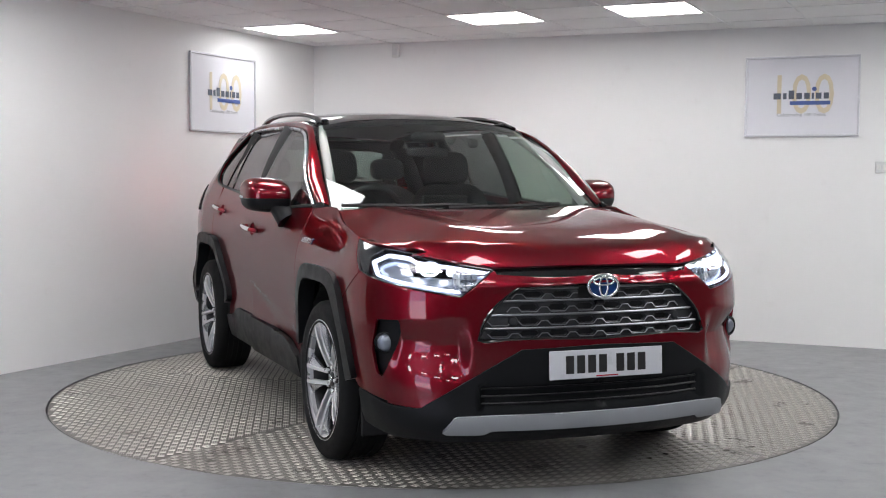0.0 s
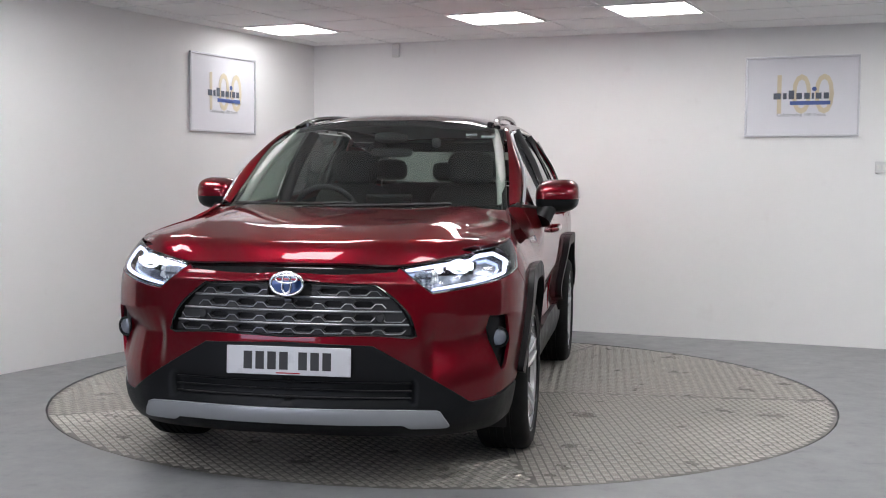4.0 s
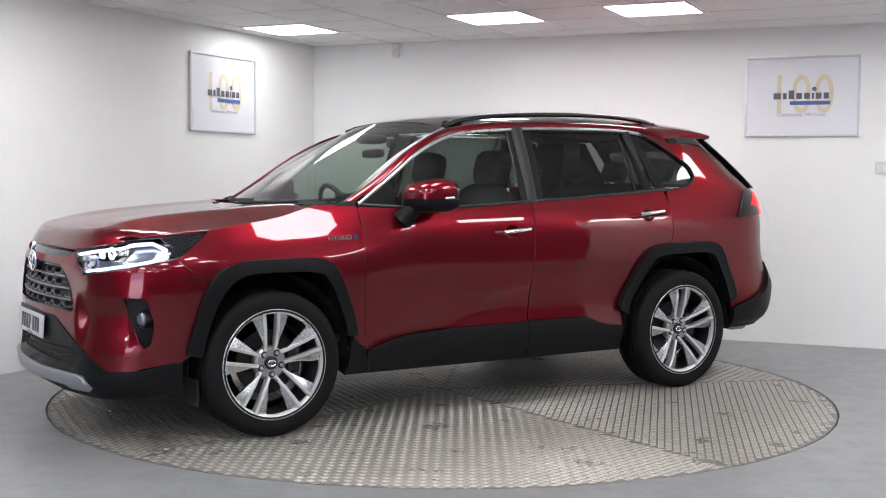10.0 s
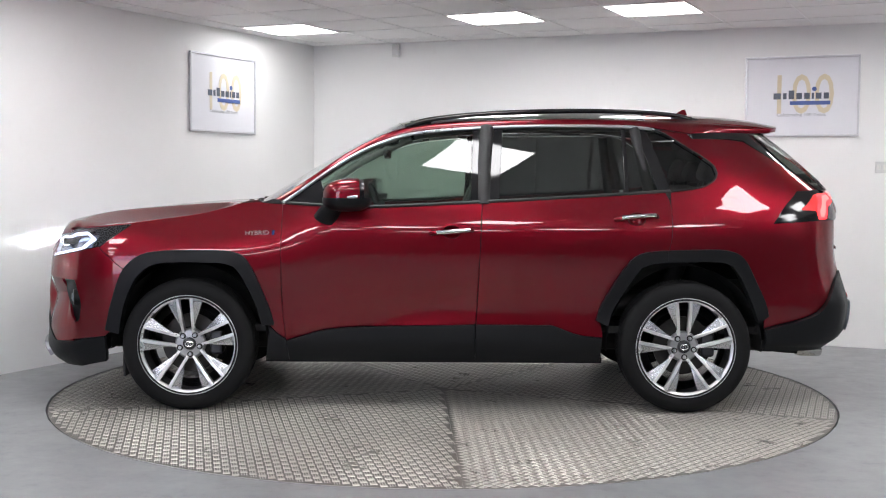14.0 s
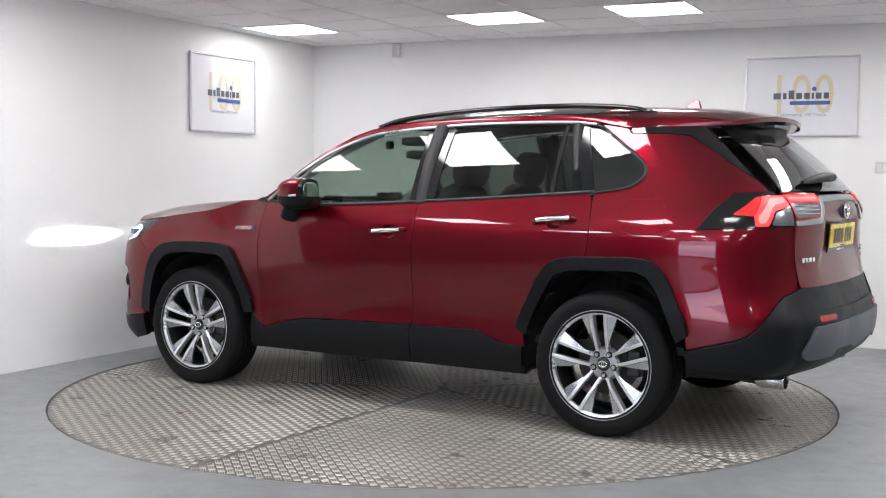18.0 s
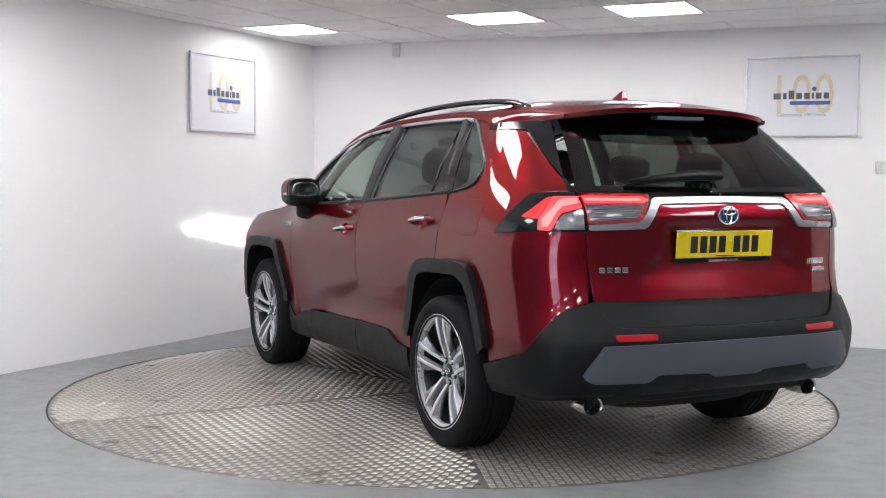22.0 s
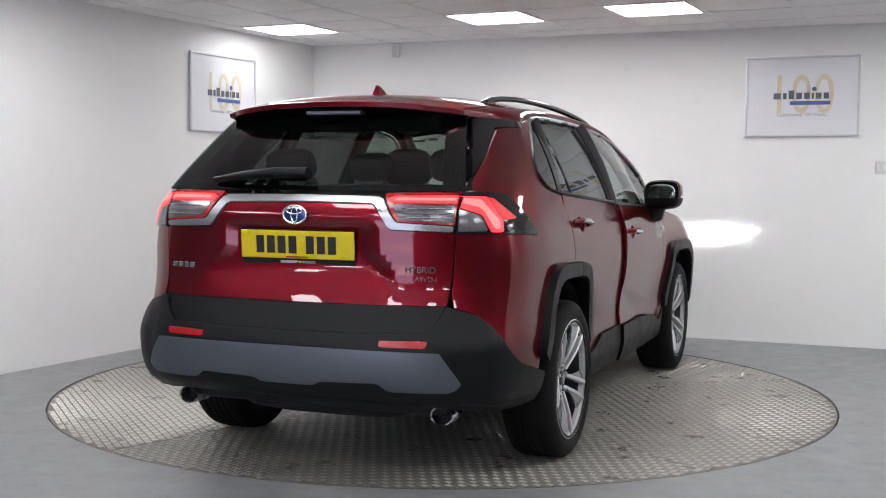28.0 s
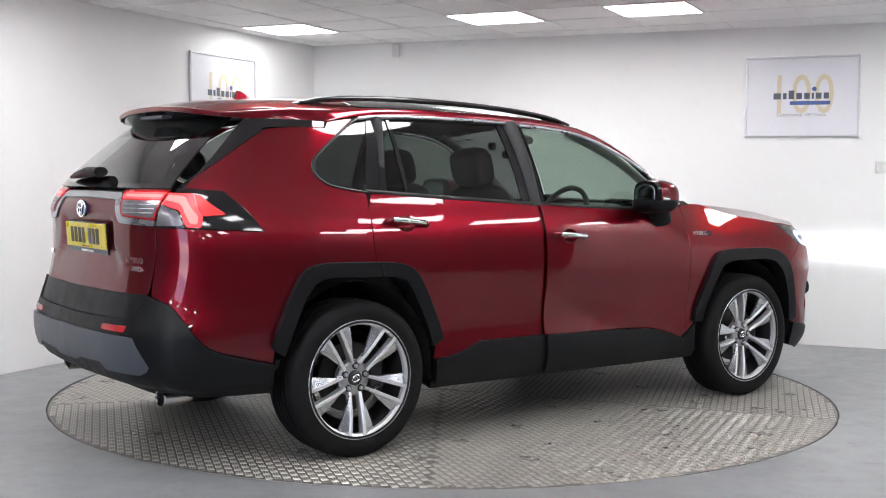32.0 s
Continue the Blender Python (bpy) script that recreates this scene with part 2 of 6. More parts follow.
def tube(path, radius, n=8, closed=False, squash=1.0):
    """A round or oval bar along a path."""
    P = [Vector(q) for q in path]
    bm = bmesh.new()
    rings = []
    for i, q in enumerate(P):
        a = P[i - 1] if i or closed else q
        b = P[(i + 1) % len(P)] if i + 1 < len(P) or closed else q
        d = (b - a).normalized()
        side = d.cross(Vector((0, 0, 1)))
        if side.length < 1e-3:
            side = d.cross(Vector((0, 1, 0)))
        side.normalize()
        up = side.cross(d)
        r = radius[i] if isinstance(radius, (list, tuple)) else radius
        rings.append([bm.verts.new(q + r * (math.cos(2 * math.pi * k / n) * side + squash * math.sin(2 * math.pi * k / n) * up)) for k in range(n)])
    for i in range(len(rings) - (0 if closed else 1)):
        a, b = rings[i], rings[(i + 1) % len(rings)]
        for k in range(n):
            bm.faces.new((a[k], a[(k + 1) % n], b[(k + 1) % n], b[k]))
    if not closed:
        bm.faces.new(rings[0][::-1]), bm.faces.new(rings[-1])
    bmesh.ops.recalc_face_normals(bm, faces=bm.faces)
    return smooth_bm(bm, 50)


def lettering(text, size, depth, m, material, parent, name="lettering", align="CENTER"):
    cu = bpy.data.curves.new("text", "FONT")
    cu.body, cu.size, cu.extrude, cu.align_x, cu.align_y = text, size, depth, align, "CENTER"
    cu.resolution_u = 3
    tmp = bpy.data.objects.new("text", cu)
    scene.collection.objects.link(tmp)
    me = bpy.data.meshes.new_from_object(tmp.evaluated_get(bpy.context.evaluated_depsgraph_get()))
    bpy.data.objects.remove(tmp)
    me.transform(m)
    return link(name, me, material, parent)


# ---- the room ----
IN_LEFT = Vector((-LEFT_DIR.y, LEFT_DIR.x))            # into the room from the left wall
IN_BACK = Vector((BACK_DIR.y, -BACK_DIR.x))            # into the room from the back wall
if IN_LEFT.x < 0:
    IN_LEFT = -IN_LEFT
if IN_BACK.y > 0:
    IN_BACK = -IN_BACK
P_LEFT = CORNER + LEFT_DIR * 11.5
P_RIGHT = CORNER + BACK_DIR * 8.0
P_FRONT = P_LEFT + BACK_DIR * 8.0
TABLE_R = 2.262
TABLE_C = (0.0, 0.035)


def wall_pose(base, along, inward, z=0.0):
    """x along the wall, y up, z into the room."""
    m = Matrix.Identity(4)
    m.col[0] = (*along, 0, 0)
    m.col[1] = (0, 0, 1, 0)
    m.col[2] = (*inward, 0, 0)
    m.col[3] = (*base, z, 1)
    return m


def wall(name, a, b, openings=(), thick=0.2, h=CEIL + 0.3, outward=None, material=M_WALL, label="plain white painted plaster wall"):
    """A wall from a to b; openings are (start, end, sill, head) along it."""
    d = (b - a)
    length = d.length
    d.normalize()
    bm = bmesh.new()
    out = outward
    m = wall_pose(a, d, -out)
    cuts = sorted(openings)
    x = 0.0
    for s, e, lo, hi in cuts:
        add_box(bm, (x, 0, -thick), (s, h, 0), m)
        if lo > 0:
            add_box(bm, (s, 0, -thick), (e, lo, 0), m)
        add_box(bm, (s, hi, -thick), (e, h, 0), m)
        x = e
    add_box(bm, (x, 0, -thick), (length, h, 0), m)
    bmesh.ops.remove_doubles(bm, verts=bm.verts, dist=1e-5)
    ob = part(name, bm, material, None)
    return tagged(ob, label, "wall", "", "structure")


# near, side and front walls are unseen, added dark so the paint mirrors less
P_MID = CORNER + LEFT_DIR * 5.6
wall("wall_left", CORNER - LEFT_DIR * 0.2, P_MID, outward=-IN_LEFT)
wall("wall_near", P_MID, P_LEFT + LEFT_DIR * 0.2, outward=-IN_LEFT, material=M_UNSEENWALL, label="unseen dark grey wall out of view, added to darken reflections")
wall("wall_back", CORNER, P_RIGHT, outward=-IN_BACK)
P_TURN = P_RIGHT + (P_FRONT - P_RIGHT) * 0.22
wall("wall_right", P_RIGHT, P_TURN, outward=-IN_LEFT * -1)
wall("wall_side", P_TURN, P_FRONT, outward=-IN_LEFT * -1, material=M_UNSEENWALL, label="unseen dark grey wall out of view, added to darken reflections")
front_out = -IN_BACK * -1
wall("wall_front", P_LEFT, P_FRONT, [(1.7, 3.8, 0.0, 2.2)], outward=front_out, material=M_UNSEENWALL, label="unseen dark grey wall with an open loading doorway, added to darken reflections")

# floor: one sheet with a round pit for the turning plate
def build_floor():
    ring = 128
    verts, edges = [], []
    for k in range(ring):
        a = 2 * math.pi * k / ring
        verts.append((TABLE_C[0] + TABLE_R * math.cos(a), TABLE_C[1] + TABLE_R * math.sin(a)))
        edges.append((k, (k + 1) % ring))
    outer = [(-16, -18), (16, -18), (16, 14), (-16, 14)]
    for k in range(4):
        verts.append(outer[k])
        edges.append((ring + k, ring + (k + 1) % 4))
    from mathutils.geometry import delaunay_2d_cdt
    v, e, f, *_ = delaunay_2d_cdt([Vector(q) for q in verts], edges, [], 0, 1e-6)
    keep = []
    for t in f:
        c = sum((v[i] for i in t), Vector((0, 0))) / 3
        if (c - Vector(TABLE_C)).length > TABLE_R * 0.999:
            keep.append(t)
    pts = [(q.x, q.y, 0.0) for q in v]
    n = len(pts)
    # pit wall and bottom
    circ = [i for i in range(n) if abs((v[i] - Vector(TABLE_C)).length - TABLE_R) < 1e-4]
    circ.sort(key=lambda i: math.atan2(v[i].y - TABLE_C[1], v[i].x - TABLE_C[0]))
    low = {}
    for i in circ:
        low[i] = len(pts)
        pts.append((v[i].x, v[i].y, -0.12))
    for a, b in zip(circ, circ[1:] + circ[:1]):
        keep.append((a, low[a], low[b], b))
    keep.append(tuple(low[i] for i in circ))
    ob = link("floor", mesh("floor", pts, keep), M_FLOOR)
    tagged(ob, "grey painted concrete floor with faint scuffs", "floor", "", "structure")


build_floor()

# ceiling: slab, square tiles and thin rails in one mesh
U_DIR, V_DIR = Vector((0.904, -0.427)).normalized(), Vector((0.427, 0.904)).normalized()
PITCH = 0.590
GRID_O = Vector((0.372, 1.711))


def ceiling_pose(u, v, z=CEIL):
    q = GRID_O + U_DIR * (u * PITCH) + V_DIR * (v * PITCH)
    m = Matrix.Identity(4)
    m.col[0], m.col[1], m.col[3] = (*U_DIR, 0, 0), (*V_DIR, 0, 0), (*q, z, 1)
    return m


def build_ceiling():
    bm = bmesh.new()
    add_box(bm, (-16, -18, CEIL), (16, 14, CEIL + 0.1))
    ob = part("ceiling", bm, M_CEIL, None)
    tagged(ob, "suspended ceiling of pale grey square tiles", "ceiling", "", "structure")
    bm = bmesh.new()
    for k in range(-16, 18):
        for m, lo, hi in ((ceiling_pose(k + 0.5, 0), (-0.006, -22 * PITCH, -0.004), (0.006, 6 * PITCH, 0.001)),
                          (ceiling_pose(0, k - 5.5), (-14 * PITCH, -0.006, -0.0035), (14 * PITCH, 0.006, 0.001))):
            add_box(bm, lo, hi, m)
    ob = part("ceiling_rails", bm, M_TBAR, None)
    tagged(ob, "thin white ceiling grid rails", "ceiling rails", "", "structure")


build_ceiling()


def ceiling_light(u=0, v=0, glow_mat=M_PANEL):
    ob = thing("ceiling_light", ceiling_pose(u, v), "square white LED panel set flush in the tiled ceiling, unseen rows added as fill", "ceiling light", "ceiling lights")
    w = 0.275
    bm = bmesh.new()
    for a, b in (((-w - 0.014, w), (w + 0.014, w + 0.014)), ((-w - 0.014, -w - 0.014), (w + 0.014, -w)),
                 ((-w - 0.014, -w), (-w, w)), ((w, -w), (w + 0.014, w))):
        add_box(bm, (a[0], a[1], -0.010), (b[0], b[1], 0.001))
    part("frame", bm, M_PLASTIC_W, ob)
    part("diffuser", box_bm((-w, -w, -0.006), (w, w, 0.001)), glow_mat, ob, "glowing white diffuser")
    return ob


# beyond v -5 and from u 7 on: unseen panels added as fill light
PANELS_AND_FILL = [(2, 0), (5.25, 0.1), (9, -1)] + [(-2.2, -4.65), (0.03, -4.65), (1.92, -4.6), (5.6, -4.4), (8, -4.6)] + [(u, v) for v in (-8, -11, -14, -17) for u in (-5, -2, 1, 4, 7)] + [(7, -3), (9, -5)]
first_light = ceiling_light()
ceiling_light(-3, 0, M_PANEL_DIM)                        # corner panel: glow cut to keep the wall beside it even
for u, v in PANELS_AND_FILL:
    copy_thing(first_light, ceiling_pose(u, v))

# daylight through the big opening behind the camera
open_mid = P_LEFT + BACK_DIR * 2.75
day = new("daylight", bpy.data.lights.new("daylight", "AREA"))
day.data.shape, day.data.size, day.data.size_y = "RECTANGLE", 2.0, 2.1
day.data.energy, day.data.color = 20.0, (0.60, 0.68, 1.0)
day.matrix_basis = look((*(open_mid + front_out * 0.1), 1.15), (*(open_mid - front_out * 2), 1.15))


def roller_door():
    """The rolled-up door above the opening, with its side tracks."""
    m = wall_pose(P_LEFT + BACK_DIR * 1.7, BACK_DIR, -front_out)
    ob = thing("roller_door", m, "grey rolled-up door box above an open loading doorway", "roller door")
    bm = box_bm((-0.1, 2.2, 0.002), (2.2, 2.44, 0.25), None, 0.01)
    part("box", bm, M_DOOR, ob)
    for x in (-0.08, 2.1):
        part("track", box_bm((x, 0, 0.002), (x + 0.08, 2.2, 0.06), None, 0.005), M_DOOR, ob)


roller_door()


def picture_frame(m, w, h):
    ob = thing("picture_frame", m, "silver aluminium framed poster with pale gold numerals and dark bars", "picture frame", "framed posters")
    t = 0.016
    for lo, hi in (((-w / 2, h / 2 - t), (w / 2, h / 2)), ((-w / 2, -h / 2), (w / 2, -h / 2 + t)),
                   ((-w / 2, -h / 2 + t), (-w / 2 + t, h / 2 - t)), ((w / 2 - t, -h / 2 + t), (w / 2, h / 2 - t))):
        part("frame_bar", box_bm((*lo, 0.002), (*hi, 0.024), None, 0.003), M_ALU, ob)
    part("poster", box_bm((-w / 2 + t, -h / 2 + t, 0.004), (w / 2 - t, h / 2 - t, 0.012)), M_PAPER, ob, "white printed poster sheet")
    for k, ch in enumerate("100"):
        lettering(ch, 0.43, 0.0006, Matrix.Translation(((-0.165, 0.0, 0.165)[k], 0.0, 0.0132)) @ Matrix.Diagonal((0.74, 1, 1, 1)), M_GOLD, ob, "gold_numeral")
    # brand words stand as plain bars
    x = -0.212
    for k, (bw, bh, up) in enumerate(((0.066, 0.046, 0), (0.032, 0.046, 0), (0.050, 0.066, 0), (0.050, 0.046, 0), (0.050, 0.046, 0), (0.020, 0.046, 0), (0.050, 0.046, 0), (0.046, 0.046, 0))):
        part("word_bar", box_bm((x + bw * 0.08, -0.020, 0.0150), (x + bw * 0.90, -0.020 + bh, 0.0166), None, 0.0007, 1), M_INK, ob)
        x += bw + 0.0075
    part("blue_bar", box_bm((-0.085, -0.065, 0.0150), (0.212, -0.036, 0.0166), None, 0.0007, 1), M_BLUE, ob)
    dot = lathe([(0.0, 0.0166), (0.017, 0.0166), (0.017, 0.0146)], 20, "Z")
    bmesh.ops.translate(dot, verts=dot.verts, vec=(0.093, 0.055, 0))
    part("blue_dot", dot, M_BLUE, ob)
    lettering("Celebrating 100 Years", 0.036, 0.0005, Matrix.Translation((0.0, -0.140, 0.0132)) @ Matrix.Diagonal((1.12, 1, 1, 1)), M_GREYINK, ob, "caption")
    return ob


def on_wall(x, y, base, along):
    q = Vector((x, y))
    return base + along * ((q - base) @ along)


poster_l = picture_frame(wall_pose(on_wall(-1.79, 2.53, CORNER, LEFT_DIR) + LEFT_DIR * 0.045, -LEFT_DIR, IN_LEFT, 1.922), 0.848, 0.613)
picture_frame(wall_pose(on_wall(2.73, 2.055, CORNER, BACK_DIR), BACK_DIR, IN_BACK, 1.907), 0.843, 0.611)


def wall_sensor():
    ob = thing("wall_sensor", wall_pose(on_wall(-0.445, 3.305, CORNER, BACK_DIR), BACK_DIR, IN_BACK, 2.368),
               "small white motion sensor high on the wall", "sensor")
    part("body", box_bm((-0.034, -0.055, 0.002), (0.034, 0.06, 0.045), None, 0.012), M_PLASTIC_W, ob)
    part("lens", box_bm((-0.024, -0.035, 0.043), (0.024, 0.02, 0.050), None, 0.006), M_GREY_W, ob)


def wall_switch():
    ob = thing("wall_switch", wall_pose(on_wall(3.283, 1.85, CORNER, BACK_DIR), BACK_DIR, IN_BACK, 1.368),
               "pale grey double switch plate on the wall", "switch")
    part("plate", box_bm((-0.046, -0.043, 0.001), (0.046, 0.043, 0.012), None, 0.003), M_GREY_W, ob)
    for x in (-0.02, 0.02):
        part("rocker", box_bm((x - 0.012, -0.02, 0.011), (x + 0.012, 0.02, 0.017), None, 0.002), M_PLASTIC_W, ob)


wall_sensor()
wall_switch()

# ---- the turning plate ----
TABLE_TURN = (188.28, -7.9895)


def heading(t):
    return TABLE_TURN[0] + TABLE_TURN[1] * (t - 13.0)


table = thing("turntable", pose(*TABLE_C, 0), "round steel tread-plate turntable set level in the floor", "turntable")
SHEETS = [(20, 92, 12), (92, 158, 47), (158, 232, -20), (232, 302, 75), (302, 380, 38)]   # from, to, lay of the studs (degrees)


def build_table():
    r = TABLE_R - 0.008
    part("rim", lathe([(r - 0.02, -0.006), (r, -0.004), (r, -0.06), (r - 0.03, -0.06)], 128, "Z"), M_RIM, table, "dark steel rim")
    verts, faces, count = [], [], 0
    for a0, a1, lay in SHEETS:
        n = max(6, int((a1 - a0) / 3))
        gap = 0.0008
        mid = radians((a0 + a1) / 2)
        sx, sy = gap * math.cos(mid), gap * math.sin(mid)
        pts = [(sx, sy)] + [((r - 0.004) * math.cos(radians(a0 + (a1 - a0) * k / n)) + sx * 0.5, (r - 0.004) * math.sin(radians(a0 + (a1 - a0) * k / n)) + sy * 0.5) for k in range(n + 1)]
        part("sheet", prism(pts, 0.006, Matrix.Translation((0, 0, -0.008))), M_TREAD, table)
        # raised bars: small squares of three, whose lay alternates like parquet
        c, q = math.cos(radians(lay)), math.sin(radians(lay))
        cell = 0.037
        m = int(r / cell) + 2
        gi, gj = np.meshgrid(np.arange(-m, m), np.arange(-m, m))
        gi, gj = gi.ravel(), gj.ravel()
        x, y = cell * (c * gi - q * gj), cell * (q * gi + c * gj)
        ang, rad = np.degrees(np.arctan2(y, x)) % 360, np.hypot(x, y)
        ang = np.where(ang < 20, ang + 360, ang)
        edge = rad * np.sin(np.radians(np.clip(np.minimum(ang - a0, a1 - ang), 0, 90)))
        ok = (rad < r - 0.022) & (rad > 0.04) & (ang > a0) & (ang < a1) & (edge > 0.009)
        x, y, odd = x[ok], y[ok], (gi[ok] + gj[ok]) % 2
        t = np.radians(lay + np.where(odd == 1, 90, 0))
        ct, sn = np.cos(t), np.sin(t)
        # alternate cells get broad or slim bars, shaping in the light they would catch
        for lie, L, B, H, top, step in ((0, 0.0155, 0.0047, 0.0024, 0.62, 0.0098), (1, 0.0150, 0.0026, 0.0014, 0.25, 0.0105)):
            bar = ((-L, -B, 0), (L, -B, 0), (L, B, 0), (-L, B, 0), (-L * 0.86, -B * top, H), (L * 0.86, -B * top, H), (L * 0.86, B * top, H), (-L * 0.86, B * top, H))
            on = odd == lie
            bx, by, bc, bs = x[on], y[on], ct[on], sn[on]
            for off in (-step, 0.0, step):
                pts = np.stack([np.stack([bx + bc * px - bs * (py + off), by + bs * px + bc * (py + off), np.full_like(bx, pz - 0.0022)], -1) for px, py, pz in bar], 1).reshape(-1, 3)
                k = count + 8 * np.arange(len(bx))
                count += len(pts)
                verts.append(pts)
                for f in ((0, 1, 5, 4), (1, 2, 6, 5), (2, 3, 7, 6), (3, 0, 4, 7), (4, 5, 6, 7)):
                    faces.append(np.stack([k + i for i in f], -1))
    verts = np.concatenate(verts)
    faces = np.concatenate(faces).tolist()
    st = link("tread_studs", mesh("tread_studs", verts, faces), M_STUD, table, "worn raised steel studs")
    st["kind"] = "stuff"


build_table()


# ---- the car: a sculpted skin, cut into panels ----
# Car space: x forward, y to the car's left, z up; origin on the ground midway between the axles.
CAR_OFF = (0.036, -0.2425, 0.0)
car = thing("car", Matrix.Translation(CAR_OFF), "deep red family SUV with black cladding, headlamps lit, driver's door ajar", "car")
from mathutils.geometry import delaunay_2d_cdt


def lerp_table(rows):
    xs, ys = np.array([r[0] for r in rows], float), np.array([r[1] for r in rows], float)
    grid = np.linspace(xs[0], xs[-1], 400)
    pts = np.array(cr([(a, b) for a, b in rows], (xs[-1] - xs[0]) / 150))
    vals = np.interp(grid, pts[:, 0], pts[:, 1])
    return lambda q: np.interp(q, grid, vals)


# plan of the body at hip height, nose to tail
PLAN = np.array(cr([(2.275, 0), (2.262, 0.25), (2.215, 0.5), (2.165, 0.655), (2.080, 0.768), (1.972, 0.848), (1.82, 0.892), (1.62, 0.905),
                    (1.35, 0.902), (0.8, 0.893), (0, 0.886), (-1, 0.886), (-1.4, 0.893), (-1.75, 0.890), (-1.98, 0.862), (-2.11, 0.812),
                    (-2.19, 0.740), (-2.25, 0.62), (-2.285, 0.45), (-2.30, 0.2), (-2.305, 0)], 0.02))
ARC = np.concatenate([[0], np.cumsum(np.hypot(*np.diff(PLAN, axis=0).T))])
MID = float(np.interp(0.0, -PLAN[:, 0], ARC))
S_END = float(ARC[-1])
door_prof = lerp_table([(0.15, -0.075), (0.27, -0.045), (0.36, -0.028), (0.45, -0.030), (0.55, -0.036), (0.66, -0.022), (0.78, -0.002), (0.90, 0.003), (1.0, -0.004),
                        (1.08, -0.026), (1.13, -0.0480), (1.18, -0.0647), (1.23, -0.0835), (1.28, -0.1043), (1.33, -0.1272), (1.38, -0.1522), (1.43, -0.1792), (1.48, -0.2082), (1.53, -0.2393), (1.56, -0.2590), (1.62, -0.297)])
front_prof = lerp_table([(0.15, -0.075), (0.27, -0.045), (0.36, -0.025), (0.45, -0.012), (0.60, 0.003), (0.75, 0.013), (0.88, 0.0), (0.96, -0.036),
                         (1.01, -0.070), (1.06, -0.104), (1.10, -0.132), (1.14, -0.152), (1.2, -0.18), (1.62, -0.36)])
rear_prof = lerp_table([(0.15, -0.08), (0.30, -0.04), (0.45, -0.012), (0.60, 0.0), (0.72, -0.006), (0.85, -0.002), (0.95, 0.0), (1.02, -0.008), (1.08, -0.023), (1.13, -0.042), (1.18, -0.062),
                        (1.25, -0.090), (1.35, -0.134), (1.50, -0.207), (1.56, -0.245), (1.62, -0.285)])
nose_shift = lerp_table([(0.12, -0.20), (0.19, -0.12), (0.25, -0.03), (0.31, 0.008), (0.40, 0.0), (0.50, 0.0), (0.62, 0.0), (0.74, -0.012), (0.84, -0.025), (0.90, -0.045),
                         (0.94, -0.075), (0.99, -0.12), (1.05, -0.22), (1.7, -0.6)])
tail_shift = lerp_table([(0.15, 0.10), (0.30, 0.05), (0.36, 0.02), (0.44, -0.04), (0.58, -0.056), (0.66, -0.035), (0.75, -0.006), (0.88, 0.020), (1.0, 0.022), (1.12, 0.025),
                         (1.19, 0.065), (1.24, 0.120), (1.34, 0.245), (1.44, 0.358), (1.52, 0.440), (1.6, 0.50)])


def sstep(a, b, x):
    t = np.clip((x - a) / (b - a), 0, 1)
    return t * t * (3 - 2 * t)


def skin(s, z):
    """The body's outer face at arc length s round the plan (left half) and height z."""
    x0, y0 = np.interp(s, ARC, PLAN[:, 0]), np.interp(s, ARC, PLAN[:, 1])
    wf, wr = sstep(0.55, 1.15, x0), sstep(-1.1, -1.8, x0)
    p = front_prof(z) * wf + rear_prof(z) * wr + door_prof(z) * (1 - wf - wr)
    x = x0 + nose_shift(z) * sstep(1.45, 2.12, x0) + tail_shift(z) * sstep(-1.30, -2.08, x0)
    y = y0 + p * np.clip(y0 / 0.885, 0, 1) ** 2
    return np.stack([x, y, z + 0 * x], -1)


def s_of(axis, val, z, rear=None):
    q = skin(ARC, np.full_like(ARC, z))
    if axis == 0:
        return float(np.interp(-val, -q[:, 0], ARC))
    half = ARC > MID if rear else ARC <= MID
    s, y = ARC[half], q[half, 1]
    if rear:
        s, y = s[::-1], y[::-1]
    y = np.maximum.accumulate(y)
    return float(np.interp(val, y, s))


def S(x, z):
    return np.array((s_of(0, x, z), z))


def F(y, z):
    return np.array((s_of(1, y, z, False) if y > 0 else 0.0, z))


def R(y, z):
    return np.array((s_of(1, y, z, True) if y > 0 else S_END, z))


hood_mid = lerp_table([(0.8, 1.128), (1.06, 1.122), (1.25, 1.112), (1.575, 1.088), (1.90, 1.052), (2.05, 1.026), (2.14, 1.004), (2.20, 0.984), (2.30, 0.94)])


HOOD_FRONT = [skin(*q) for q in (F(0.0001, 0.921), F(0.25, 0.920), F(0.448, 0.916), F(0.60, 0.940), F(0.72, 0.961), S(2.04, 0.968), S(1.95, 0.983), S(1.80, 0.998), S(1.66, 1.012))]
hood_front_x = lerp_table([(q[1], q[0]) for q in HOOD_FRONT])
hood_front_z = lerp_table([(q[1], q[2]) for q in HOOD_FRONT])


def hood_top(x, y):
    q = np.abs(y)
    ridge = 0.011 * np.exp(-((q - 0.50 - 0.06 * (1.4 - x)) / 0.16) ** 2) * sstep(2.15, 1.8, x)
    k = q - (0.545 + 0.05 * (1.6 - x))
    drop = 0.215 * 0.5 * (k + np.sqrt(k * k + 0.00012)) * sstep(2.25, 1.75, x) * sstep(0.95, 1.25, x)
    return hood_mid(x + 0.10 * q ** 2.0) + ridge - drop


